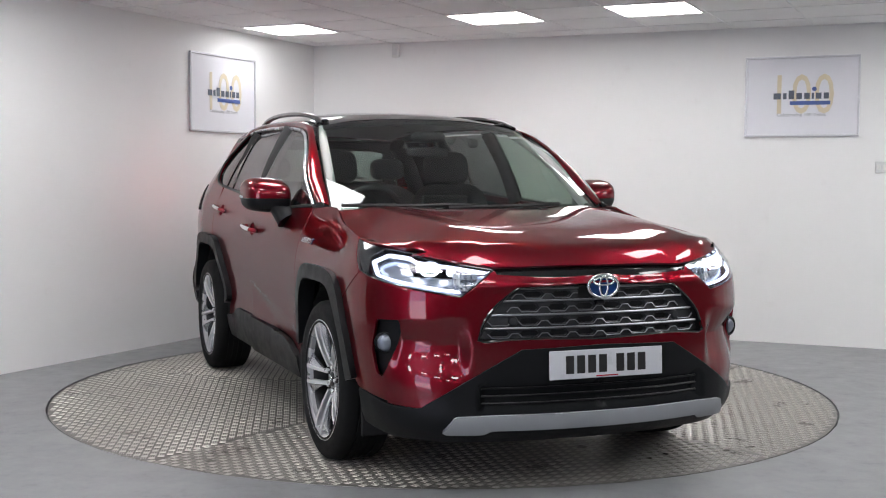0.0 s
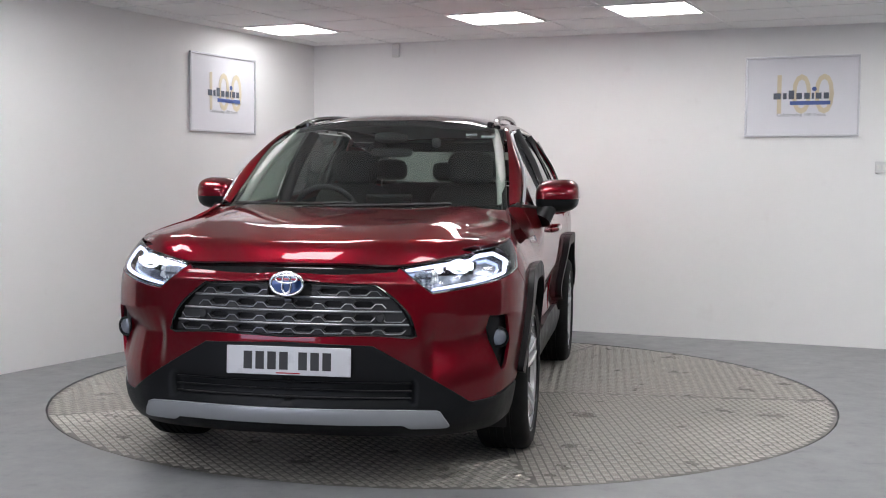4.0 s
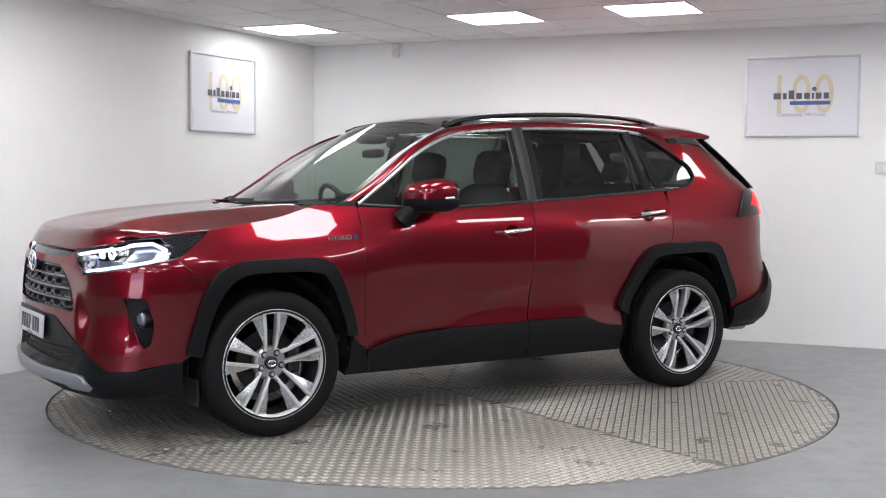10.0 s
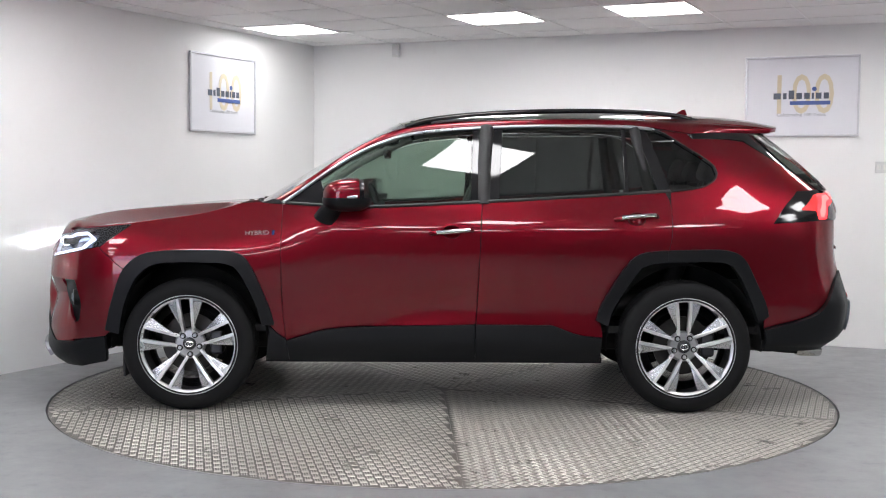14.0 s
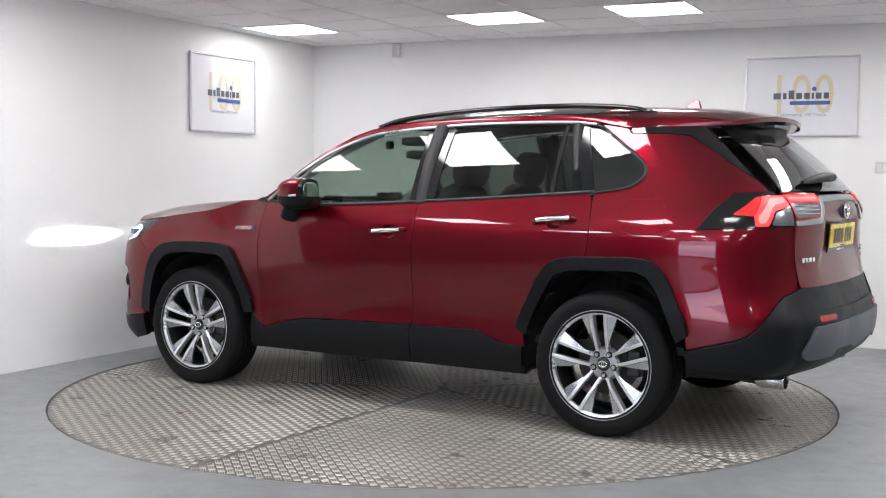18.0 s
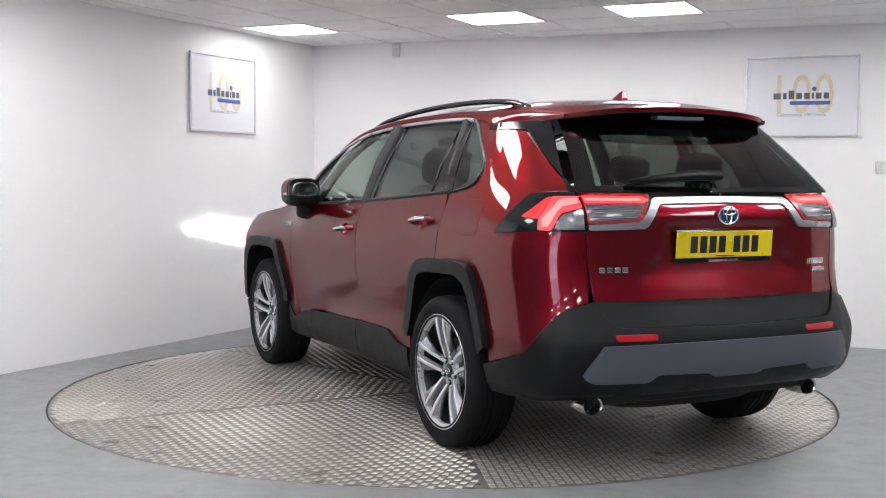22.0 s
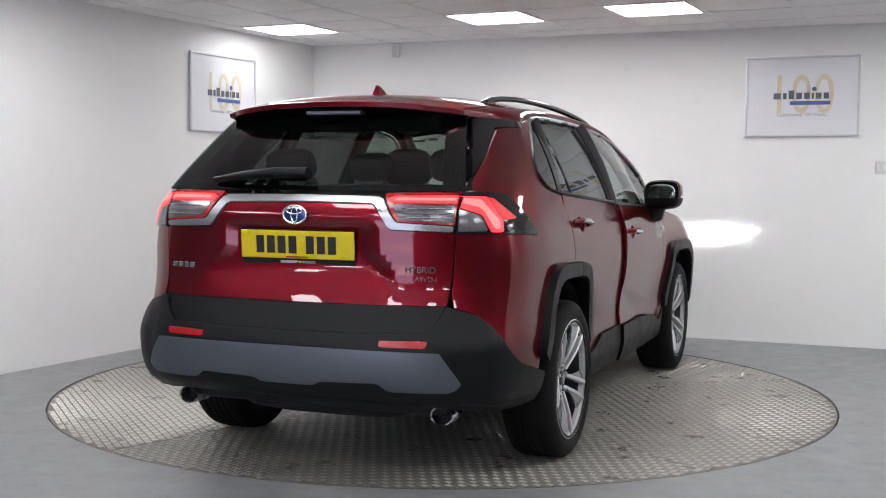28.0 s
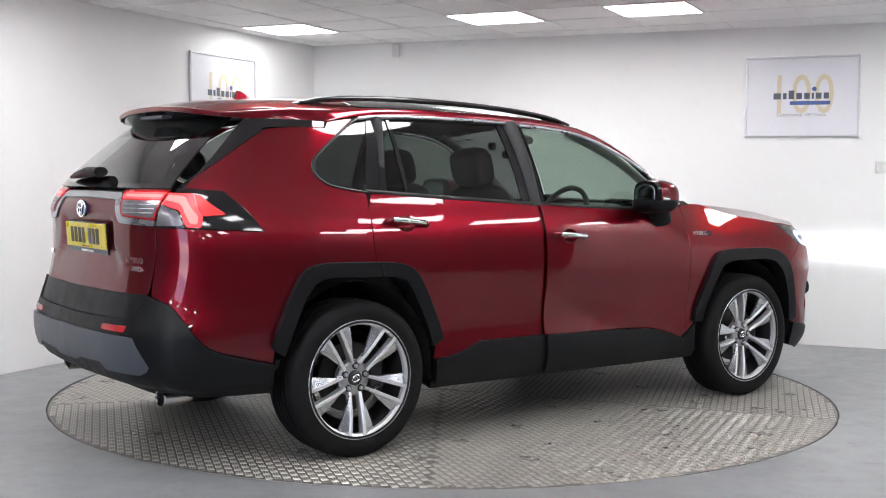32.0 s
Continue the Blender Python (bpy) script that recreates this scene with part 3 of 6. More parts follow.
def hood(x, y):
    """The bonnet: its front rolls down to meet the lamps and the grille."""
    q = np.abs(y)
    xe = hood_front_x(q)
    t = np.clip((x - xe + 0.08) / 0.08, 0, 1.05)
    z = hood_top(x, y) - (hood_top(xe, y) - hood_front_z(q)) * t ** 2.2
    return np.stack([x, y, z], -1)


roof_mid = lerp_table([(0.35, 1.560), (0.22, 1.598), (-0.05, 1.638), (-0.5, 1.662), (-1.0, 1.665), (-1.5, 1.650), (-1.8, 1.625), (-1.98, 1.590), (-2.2, 1.565)][::-1])


def roof(x, y):
    q = np.abs(y)
    return np.stack([x, y, roof_mid(x) - 0.052 * (q / 0.58) ** 2.4 - 0.025 * (q / 0.61) ** 8], -1)


def screen(u, v):
    """The windscreen: u across (-1..1), v from the cowl (0) to the header (1)."""
    q = np.abs(u)
    x = 1.090 - 0.17 * q ** 2.2 + (0.235 - 0.045 * q ** 2 - 1.090 + 0.17 * q ** 2.2) * v + 0.014 * 4 * v * (1 - v)
    y = u * (0.745 + (0.632 - 0.745) * v)
    z = 1.100 + 0.012 * q ** 2 + (1.596 - 0.056 * q ** 2 - 1.100 - 0.012 * q ** 2) * v + 0.010 * 4 * v * (1 - v)
    return np.stack([x, y, z], -1)


def backlight(u, v):
    """The rear window: u across, v from its foot (0) to the spoiler (1)."""
    q = np.abs(u)
    x = -2.208 + 0.050 * q ** 3.0 + 0.348 * v - (0.018 + 0.012 * (1 - q ** 2)) * 4 * v * (1 - v)
    y = u * (0.690 + (0.565 - 0.690) * v)
    z = 1.215 + 0.320 * v
    return np.stack([x, y, z], -1)


def inside(poly, pts):
    x, y = pts[:, 0], pts[:, 1]
    c = np.zeros(len(pts), bool)
    for (x1, y1), (x2, y2) in zip(poly, np.roll(poly, -1, axis=0)):
        c ^= ((y1 > y) != (y2 > y)) & (x < (x2 - x1) * (y - y1) / (y2 - y1 + 1e-15) + x1)
    return c


def line(*ctrl, step=0.03):
    return cr(ctrl, step)


def join(*runs):
    out = []
    for r in runs:
        for q in r:
            if not out or np.linalg.norm(np.array(q) - out[-1]) > 1e-4:
                out.append(np.array(q, float))
    if np.linalg.norm(out[0] - out[-1]) < 1e-4:
        out.pop()
    return out


def patch(outline, surf=skin, off=0.0, thick=0.014, step=0.035, holes=(), mirror=0, seam=None, lift=None, mid=None):
    """Points, faces and normals of a panel: a region of a surface, with turned-in edges.
    mirror 1: the left one; -1: the right one; 0: both halves joined over the middle."""
    P = []
    for a, b in zip(outline, list(outline[1:]) + [outline[0]]):
        k = max(1, int(np.ceil(np.linalg.norm(np.array(b) - a) / (step * 1.4))))
        P += [np.array(a) + (np.array(b) - a) * i / k for i in range(k)]
    P = np.array(P)
    if sum(a[0] * b[1] - b[0] * a[1] for a, b in zip(P, np.roll(P, -1, axis=0))) < 0:
        P = P[::-1]
    lo, hi = P.min(0), P.max(0)
    nx, ny = max(2, int((hi[0] - lo[0]) / step)), max(2, int((hi[1] - lo[1]) / step))
    gx, gy = np.meshgrid(np.linspace(lo[0], hi[0], nx + 1), np.linspace(lo[1], hi[1], ny + 1))
    G = np.stack([gx.ravel(), gy.ravel()], 1)
    G = G[inside(P, G)]
    loops = [P] + [np.array(h) for h in holes]
    for h in loops[1:]:
        G = G[~inside(h, G)]
    rim = np.concatenate(loops)
    if len(G):
        d = np.min(np.hypot(G[:, None, 0] - rim[None, :, 0], G[:, None, 1] - rim[None, :, 1]), 1)
        G = G[d > step * 0.45]
    coords2 = [Vector(q) for q in np.concatenate([rim, G])]
    edges, k = [], 0
    for h in loops:
        edges += [(k + i, k + (i + 1) % len(h)) for i in range(len(h))]
        k += len(h)
    v2, _, tris, *_ = delaunay_2d_cdt(coords2, edges, [], 0, 1e-7)
    V2 = np.array([(q.x, q.y) for q in v2])
    T = np.array(tris)
    C = V2[T].mean(1)
    ok = inside(P, C)
    for h in loops[1:]:
        ok &= ~inside(h, C)
    T = T[ok]
    u, v = V2[:, 0], V2[:, 1]
    e = 0.004
    pos = surf(u, v)
    du, dv = surf(u + e, v) - surf(u - e, v), surf(u, v + e) - surf(u, v - e)
    N = np.cross(du, dv)
    N /= np.maximum(np.linalg.norm(N, axis=1, keepdims=True), 1e-9)
    ref = pos - np.array((0.0, 0.0, 0.75))
    if np.sum(N * ref) < 0:
        N = -N
    a, b, c = pos[T[:, 0]], pos[T[:, 1]], pos[T[:, 2]]
    flip = np.sum(np.cross(b - a, c - a) * N[T[:, 0]], 1) < 0
    T[flip] = T[flip][:, ::-1]
    if lift is None:
        pos = pos + N * off
    else:
        def raised(uu, vv):
            p0 = surf(uu, vv)
            n0 = np.cross(surf(uu + e, vv) - surf(uu - e, vv), surf(uu, vv + e) - surf(uu, vv - e))
            n0 /= np.maximum(np.linalg.norm(n0, axis=1, keepdims=True), 1e-9)
            n0 *= np.where(np.sum(n0 * N, 1) < 0, -1, 1)[:, None]
            return p0 + n0 * (off + lift(p0))[:, None]
        h = 0.003
        pos = raised(u, v)
        N2 = np.cross(raised(u + h, v) - raised(u - h, v), raised(u, v + h) - raised(u, v - h))
        N2 /= np.maximum(np.linalg.norm(N2, axis=1, keepdims=True), 1e-9)
        N = N2 * np.where(np.sum(N2 * N, 1) < 0, -1, 1)[:, None]
    if seam is not None or mid is not None:
        on_mid = np.abs(pos[:, 1]) < 2e-3
        pos[on_mid, 1], N[on_mid, 1] = 0.0, 0.0
        N /= np.maximum(np.linalg.norm(N, axis=1, keepdims=True), 1e-9)
    # border edges: used by one triangle only
    count = {}
    for t in T:
        for i in range(3):
            p, q = int(t[i]), int(t[(i + 1) % 3])
            count[(p, q)] = 1
    border = [(p, q) for p, q in count if (q, p) not in count]
    if seam is not None:
        border = [(p, q) for p, q in border if not (abs(V2[p, 0] - seam) < 1e-4 and abs(V2[q, 0] - seam) < 1e-4)]
    if mid is not None:
        border = [(p, q) for p, q in border if not (abs(V2[p, mid]) < 1e-4 and abs(V2[q, mid]) < 1e-4)]
    verts, norms, faces = list(pos), list(N), [tuple(int(i) for i in t) for t in T]
    if thick:
        made = {}
        inner = {}
        # a narrow rolled edge, then the turned-in flange
        cen = {}
        for p, q in border:
            d = pos[q] - pos[p]
            outw = np.cross(d, N[p])
            outw /= max(np.linalg.norm(outw), 1e-9)
            for i in (p, q):
                cen[i] = cen.get(i, 0) + outw
        for i, o in cen.items():
            o = o / max(np.linalg.norm(o), 1e-9)
            roll = min(0.0022, thick * 0.4)
            m1, n1 = pos[i] + o * roll * 0.7 - N[i] * roll * 0.3, N[i] + o
            m2, n2 = pos[i] + o * roll - N[i] * roll, o
            m3 = pos[i] + o * roll - N[i] * thick
            k = len(verts)
            made[i] = (k, k + 1, k + 2)
            verts += [m1, m2, m3]
            norms += [n1 / max(np.linalg.norm(n1), 1e-9), n2, o]
        for p, q in border:
            chain_p, chain_q = (p, *made[p]), (q, *made[q])
            for j in range(3):
                faces.append((chain_q[j], chain_p[j], chain_p[j + 1], chain_q[j + 1]))
    verts, norms = np.array(verts), np.array(norms)
    if mirror == 1:
        return verts, faces, norms
    flipy = np.array((1, -1, 1))
    mv, mn, mf = verts * flipy, norms * flipy, [f[::-1] for f in faces]
    if mirror == -1:
        return mv, mf, mn
    k = len(verts)
    return np.concatenate([verts, mv]), faces + [tuple(i + k for i in f) for f in mf], np.concatenate([norms, mn])


def panel(name, outline, material, parent, side=0, label="", **kw):
    v, f, n = patch(outline, mirror=side, **kw)
    return link(name, mesh(name, v, f, True, n), material, parent, label)


def pair(name, outline, material, parents=None, label="", **kw):
    """A panel on the left and its mirror image on the right."""
    parents = parents or (car, car)
    return [panel(name, outline, material, p, s, label, **kw) for p, s in zip(parents, (1, -1))]


# -- key lines of the side --
FA_OUT = line(S(0.885, 0.47), S(0.905, 0.55), S(1.005, 0.785), S(1.045, 0.838), S(1.105, 0.860), S(1.30, 0.866), S(1.495, 0.860), S(1.585, 0.842), S(1.675, 0.772), S(1.750, 0.58), S(1.785, 0.44))
FA_IN = line(S(0.945, 0.47), S(0.965, 0.55), S(1.055, 0.745), S(1.09, 0.785), S(1.135, 0.800), S(1.30, 0.806), S(1.475, 0.802), S(1.545, 0.783), S(1.615, 0.72), S(1.680, 0.58), S(1.715, 0.42))
RA_OUT = line(S(-0.865, 0.50), S(-0.885, 0.57), S(-1.015, 0.795), S(-1.065, 0.848), S(-1.127, 0.872), S(-1.35, 0.886), S(-1.565, 0.884), S(-1.63, 0.860), S(-1.675, 0.80), S(-1.775, 0.58), S(-1.785, 0.535))
RA_IN = line(S(-0.925, 0.47), S(-0.950, 0.56), S(-1.065, 0.755), S(-1.10, 0.797), S(-1.15, 0.815), S(-1.35, 0.826), S(-1.545, 0.823), S(-1.59, 0.802), S(-1.625, 0.755), S(-1.715, 0.555), S(-1.735, 0.50))
BELT = [(0.828, 1.118), (0.434, 1.102), (-0.246, 1.132), (-0.8, 1.165), (-1.265, 1.196)]
HOOD_EDGE = line(S(1.652, 1.012), S(1.50, 1.034), S(1.30, 1.062), S(1.16, 1.096), S(1.07, 1.122))


def mid_of(out, inn, k=0.5):
    n = 40
    a = np.array([out[int(round(i * (len(out) - 1) / n))] for i in range(n + 1)])
    b = np.array([inn[int(round(i * (len(inn) - 1) / n))] for i in range(n + 1)])
    return list(a * (1 - k) + b * k)


FA_M, RA_M = mid_of(FA_OUT, FA_IN, 0.35), mid_of(RA_OUT, RA_IN, 0.35)


def build_body():
    # near-black sheet added behind the panels, so the gaps between them read as shaded
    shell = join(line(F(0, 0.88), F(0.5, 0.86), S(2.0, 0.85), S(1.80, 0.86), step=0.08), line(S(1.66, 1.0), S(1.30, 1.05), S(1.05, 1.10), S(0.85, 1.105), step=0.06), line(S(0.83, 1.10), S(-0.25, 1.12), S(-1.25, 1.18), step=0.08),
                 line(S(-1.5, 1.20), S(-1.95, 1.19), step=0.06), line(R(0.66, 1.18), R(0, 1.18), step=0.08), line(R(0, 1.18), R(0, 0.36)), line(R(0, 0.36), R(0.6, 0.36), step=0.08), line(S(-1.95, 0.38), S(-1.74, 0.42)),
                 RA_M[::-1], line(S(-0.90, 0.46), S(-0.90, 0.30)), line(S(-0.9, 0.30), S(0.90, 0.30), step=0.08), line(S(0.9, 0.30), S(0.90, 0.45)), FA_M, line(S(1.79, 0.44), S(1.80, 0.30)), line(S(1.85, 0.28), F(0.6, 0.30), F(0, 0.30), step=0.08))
    panel("gap_backing", shell, M_INNER, car, 0, "near-black backing sheet added to darken the panel gaps", off=-0.082, thick=0, step=0.06)
    # bonnet
    edge = [skin(*q) for q in HOOD_EDGE]
    out = join([(q[0], q[1] - 0.004) for q in edge], line((1.06, 0.735), (1.125, 0.5), (1.16, 0.25), (1.17, 0.0)), line((1.17, 0.0), (HOOD_FRONT[0][0], 0.0), step=0.05),
               line(*[(q[0], max(q[1] - 0.002, 0.0) if k else 0.0) for k, q in enumerate(HOOD_FRONT)], (edge[0][0], edge[0][1] - 0.004)))
    panel("bonnet", out, M_RED, car, 0, surf=hood, thick=0.02, step=0.04, mid=1)
    # wings
    out = join(HOOD_EDGE, line(S(1.07, 1.122), S(0.97, 1.125), S(0.848, 1.116)), line(S(0.847, 1.11), S(0.846, 0.80), S(0.840, 0.55), S(0.822, 0.395)), line(S(0.822, 0.395), S(0.86, 0.42), S(0.895, 0.455)),
               [q for q in FA_M if q[1] > 0.47 and skin(*q)[0] < 1.675], line(S(1.68, 0.765), S(1.815, 0.878)), line(S(1.815, 0.884), S(1.74, 0.940), S(1.66, 1.000)))
    pair("front_wing", out, M_RED)
    # doors (panels below the windows)
    fd = join(line(S(0.841, 1.112), S(0.840, 0.80), S(0.834, 0.55), S(0.818, 0.40)), line(S(0.815, 0.385), S(0.76, 0.40), S(0.60, 0.445), S(-0.20, 0.474), step=0.05), line(S(-0.208, 0.48), S(-0.222, 0.77), S(-0.236, 1.130)),
              line(*[S(x, z) for x, z in BELT[2::-1]], step=0.05))
    cups = [[S(x + 0.050 * math.cos(a), z + 0.038 * math.sin(a)) for a in np.linspace(0, 2 * math.pi, 24, False)] for x, z in ((-0.075, 0.975), (-1.075, 1.052))]
    def facet(p):
        """A wedge-shaped facet low on the door, facing the floor."""
        x, z = p[:, 0], p[:, 2]
        d = 0.505 + (0.75 - x) * 0.197 - z
        w = 0.125 * np.clip((x + 0.42) / 0.80, 0, 1)
        soft = lambda q: 0.5 * (q + np.sqrt(q * q + 0.00003))
        return -0.17 * (soft(d) - soft(d - w)) * sstep(0.30, 0.0, d - w) * sstep(0.83, 0.76, x)
    doors_f = pair("front_door", fd, M_RED, holes=[cups[0]], step=0.025, lift=facet)
    rd = join(line(S(-0.216, 0.474), S(-0.60, 0.474), step=0.05), line(S(-0.62, 0.474), S(-0.78, 0.42), S(-0.90, 0.408)), [q for q in RA_M if skin(*q)[0] > -1.232 and q[1] > 0.44],
              line(S(-1.240, 0.865), S(-1.256, 0.93), S(-1.262, 1.02), S(-1.258, 1.136), S(-1.235, 1.194)), line(*[S(x, z) for x, z in [(-1.23, 1.194), (-0.8, 1.165), (-0.246, 1.132)]], step=0.05), line(S(-0.244, 1.125), S(-0.230, 0.77), S(-0.216, 0.48)))
    doors_r = pair("rear_door", rd, M_RED, holes=[cups[1]])
    for ds, cup, (x, z) in zip((doors_f, doors_r), cups, ((-0.075, 0.975), (-1.075, 1.052))):
        pair("handle_cup", cup, M_RED, ds, thick=0, step=0.012, lift=lambda p, x=x, z=z: -0.046 * np.clip(1 - ((p[:, 0] - x) / 0.050) ** 2 - ((p[:, 2] - z) / 0.038) ** 2, 0, 1) ** 0.6)
    # lower door cladding
    c1 = join(line(S(0.815, 0.378), S(0.76, 0.393), S(0.60, 0.438), S(-0.203, 0.468), step=0.05), line(S(-0.203, 0.46), S(-0.203, 0.275)), line(S(-0.203, 0.275), S(0.80, 0.275), step=0.05), line(S(0.80, 0.275), S(0.815, 0.378)))
    pair("door_cladding", c1, M_CLAD, doors_f, "black plastic lower door cladding", off=0.016, thick=0.03, lift=lambda p: -0.010 * sstep(0.40, 0.27, p[:, 2]))
    c2 = join(line(S(-0.212, 0.468), S(-0.61, 0.468), step=0.05), line(S(-0.63, 0.466), S(-0.78, 0.413), S(-0.895, 0.402)), line(S(-0.895, 0.40), S(-0.885, 0.278)), line(S(-0.885, 0.278), S(-0.212, 0.275), step=0.05), line(S(-0.212, 0.28), S(-0.212, 0.46)))
    pair("door_cladding", c2, M_CLAD, doors_r, "black plastic lower door cladding", off=0.016, thick=0.03, lift=lambda p: -0.010 * sstep(0.40, 0.27, p[:, 2]))
    sill = join(line(S(0.93, 0.285), S(-0.90, 0.285), step=0.06), line(S(-0.90, 0.285), S(-0.90, 0.258)), line(S(-0.90, 0.258), S(0.93, 0.258), step=0.06), line(S(0.93, 0.26), S(0.93, 0.285)))
    pair("sill", sill, M_CLAD, None, "black plastic sill", off=-0.012, thick=0.08)
    # wing foot between wheel and door
    wf = join(line(S(0.825, 0.388), S(0.862, 0.412), S(0.905, 0.455)), line(S(0.905, 0.455), S(0.925, 0.30)), line(S(0.92, 0.28), S(0.805, 0.28)), line(S(0.805, 0.28), S(0.825, 0.388)))
    pair("wing_foot", wf, M_CLAD, None, "black plastic panel behind the front wheel", off=0.006, thick=0.03)
    # wheel arches
    fa = join(FA_OUT, line(FA_OUT[-1], FA_IN[-1]), FA_IN[::-1], line(FA_IN[0], FA_OUT[0]))
    pair("wheel_arch", fa, M_CLAD, None, "black plastic wheel arch", off=0.027, thick=0.075, step=0.03)
    def split(run, x, front):
        zs = np.interp(-x, [-skin(*q)[0] for q in run], [q[1] for q in run])
        return [q for q in run if skin(*q)[0] > x + 0.01] + [S(x, zs)] if front else [S(x, zs)] + [q for q in run if skin(*q)[0] < x - 0.01]
    ra1 = split(RA_OUT, -1.237, True), split(RA_IN, -1.237, True)
    ra2 = split(RA_OUT, -1.241, False), split(RA_IN, -1.241, False)
    for o, i in (ra1, ra2):
        pair("wheel_arch", join(o, line(o[-1], i[-1]), i[::-1], line(i[0], o[0])), M_CLAD, None, "black plastic wheel arch", off=0.034, thick=0.075, step=0.03)
    # quarter panels with the rear pillar
    q = join(line(S(-1.268, 1.190), S(-1.266, 1.136), S(-1.270, 1.02), S(-1.264, 0.93), S(-1.246, 0.870)), [q for q in RA_M if skin(*q)[0] < -1.25], line(S(-1.77, 0.53), S(-1.775, 0.462)),
             line(S(-1.776, 0.468), S(-1.90, 0.500), S(-2.02, 0.534), S(-2.065, 0.556), S(-2.13, 0.63), S(-2.165, 0.695), S(-2.190, 0.735)), line(R(0.672, 0.760), R(0.662, 0.80), R(0.664, 0.90), R(0.668, 1.045)), line(R(0.668, 1.048), S(-2.09, 1.046), S(-1.95, 1.038), S(-1.812, 1.030)),
             line(S(-1.812, 1.032), S(-1.88, 1.12), S(-1.955, 1.198)), line(S(-1.955, 1.204), S(-2.10, 1.212)), line(S(-2.10, 1.222), S(-2.04, 1.262), S(-1.92, 1.335), S(-1.805, 1.41), S(-1.70, 1.472)),
             line(S(-1.69, 1.477), S(-1.6, 1.487), S(-1.40, 1.490)), line(S(-1.378, 1.518), S(-1.30, 1.532), S(-1.235, 1.541)), line(S(-1.255, 1.526), S(-1.365, 1.453), S(-1.465, 1.387), S(-1.516, 1.342)), line(S(-1.526, 1.325), S(-1.527, 1.290), S(-1.49, 1.248)), line(S(-1.475, 1.240), S(-1.37, 1.212), S(-1.268, 1.195)))
    quarters = pair("rear_quarter", q, M_RED)
    fuel = join(line(S(-1.44, 1.166), S(-1.62, 1.172)), line(S(-1.645, 1.150), S(-1.650, 1.03)), line(S(-1.63, 1.008), S(-1.46, 1.004)), line(S(-1.44, 1.02), S(-1.435, 1.15)))
    panel("fuel_flap", fuel, M_RED, quarters[0], 1, off=0.0012, thick=0.004)
    return doors_f, doors_r, quarters


DOORS_F, DOORS_R, QUARTERS = build_body()


def build_front():
    lamp_low = line(F(0.445, 0.902), F(0.575, 0.800), step=0.02), line(F(0.585, 0.797), S(2.0, 0.843), S(1.82, 0.883))
    b = join(line(F(0, 0.873), F(0.25, 0.875), F(0.435, 0.886)), *lamp_low, line(S(1.822, 0.876), S(1.690, 0.765)), [q for q in FA_M if skin(*q)[0] > 1.70],
             line(S(1.80, 0.402), S(1.90, 0.388), S(1.99, 0.374)), line(F(0.82, 0.366), F(0.735, 0.358)), line(F(0.72, 0.363), F(0.46, 0.532), F(0.37, 0.582)), line(F(0.35, 0.592), F(0, 0.604)),
             line(F(0, 0.620), F(0.35, 0.628), F(0.50, 0.618)), line(F(0.528, 0.628), F(0.50, 0.71), F(0.44, 0.78), F(0.372, 0.832)), line(F(0.36, 0.838), F(0.09, 0.846), F(0, 0.848)))
    fog = join(line(F(0.798, 0.706), S(1.966, 0.704)), line(S(1.958, 0.69), S(1.932, 0.60)), line(S(1.928, 0.57), S(1.940, 0.49)), line(S(1.952, 0.474), S(1.972, 0.468)), line(F(0.830, 0.50), F(0.812, 0.60)), line(F(0.801, 0.65), F(0.796, 0.69)))
    def sculpt(p):
        y, z = np.abs(p[:, 1]), p[:, 2]
        # a hollow beside the fog lamp, sharp above and below
        zt, zb = 0.712 - 0.10 * (y - 0.70), 0.600 + 0.10 * (y - 0.55)
        hollow = np.clip((zt - z) / (zt - zb), 0, 1) * sstep(zb - 0.20, zb + 0.01, z) * sstep(0.535, 0.60, y) * sstep(0.85, 0.80, y)
        lip = sstep(0.030, 0.0, np.abs(z - 0.842)) * sstep(0.55, 0.50, y)
        ring = 0.022 * np.exp(-((y / 0.115) ** 4 + ((z - 0.87) / 0.05) ** 4))
        return -0.046 * hollow + 0.006 * lip + ring
    bumper = panel("front_bumper", b, M_RED, car, 0, holes=[fog], seam=0.0, step=0.014, lift=sculpt)
    for s in (1, -1):
        panel("fog_bezel", fog, M_CLAD, bumper, s, "black plastic fog lamp surround", off=-0.026, thick=0.0)
        c = Vector(skin(*F(0.836, 0.606)) * np.array((1, s, 1)))
        m = look(c, c + Vector((-0.9, -0.35 * s, 0))) @ Matrix.Translation((0, 0, -0.030))
        bm = lathe([(0.0, 0.020), (0.018, 0.018), (0.032, 0.010), (0.036, 0.0)], 24, "Z")
        bmesh.ops.transform(bm, matrix=m, verts=bm.verts)
        part("fog_lamp", smooth_bm(bm, 50), M_FOG, bumper, "round clear fog lamp")
        bm = lathe([(0.036, 0.0), (0.038, 0.012), (0.043, 0.010), (0.045, -0.02)], 24, "Z")
        bmesh.ops.transform(bm, matrix=m, verts=bm.verts)
        part("fog_ring", smooth_bm(bm, 50), M_CLAD, bumper)
    # black lower bumper with its intake
    v = join(line(F(0, 0.600), F(0.35, 0.590)), line(F(0.37, 0.578), F(0.46, 0.528), F(0.72, 0.359)), line(F(0.735, 0.354), F(0.82, 0.362), S(1.90, 0.384), S(1.805, 0.397)), line(S(1.80, 0.39), S(1.795, 0.30)), line(S(1.80, 0.26), S(1.95, 0.225)),
             line(F(0.74, 0.222), F(0.60, 0.215), F(0, 0.215)))
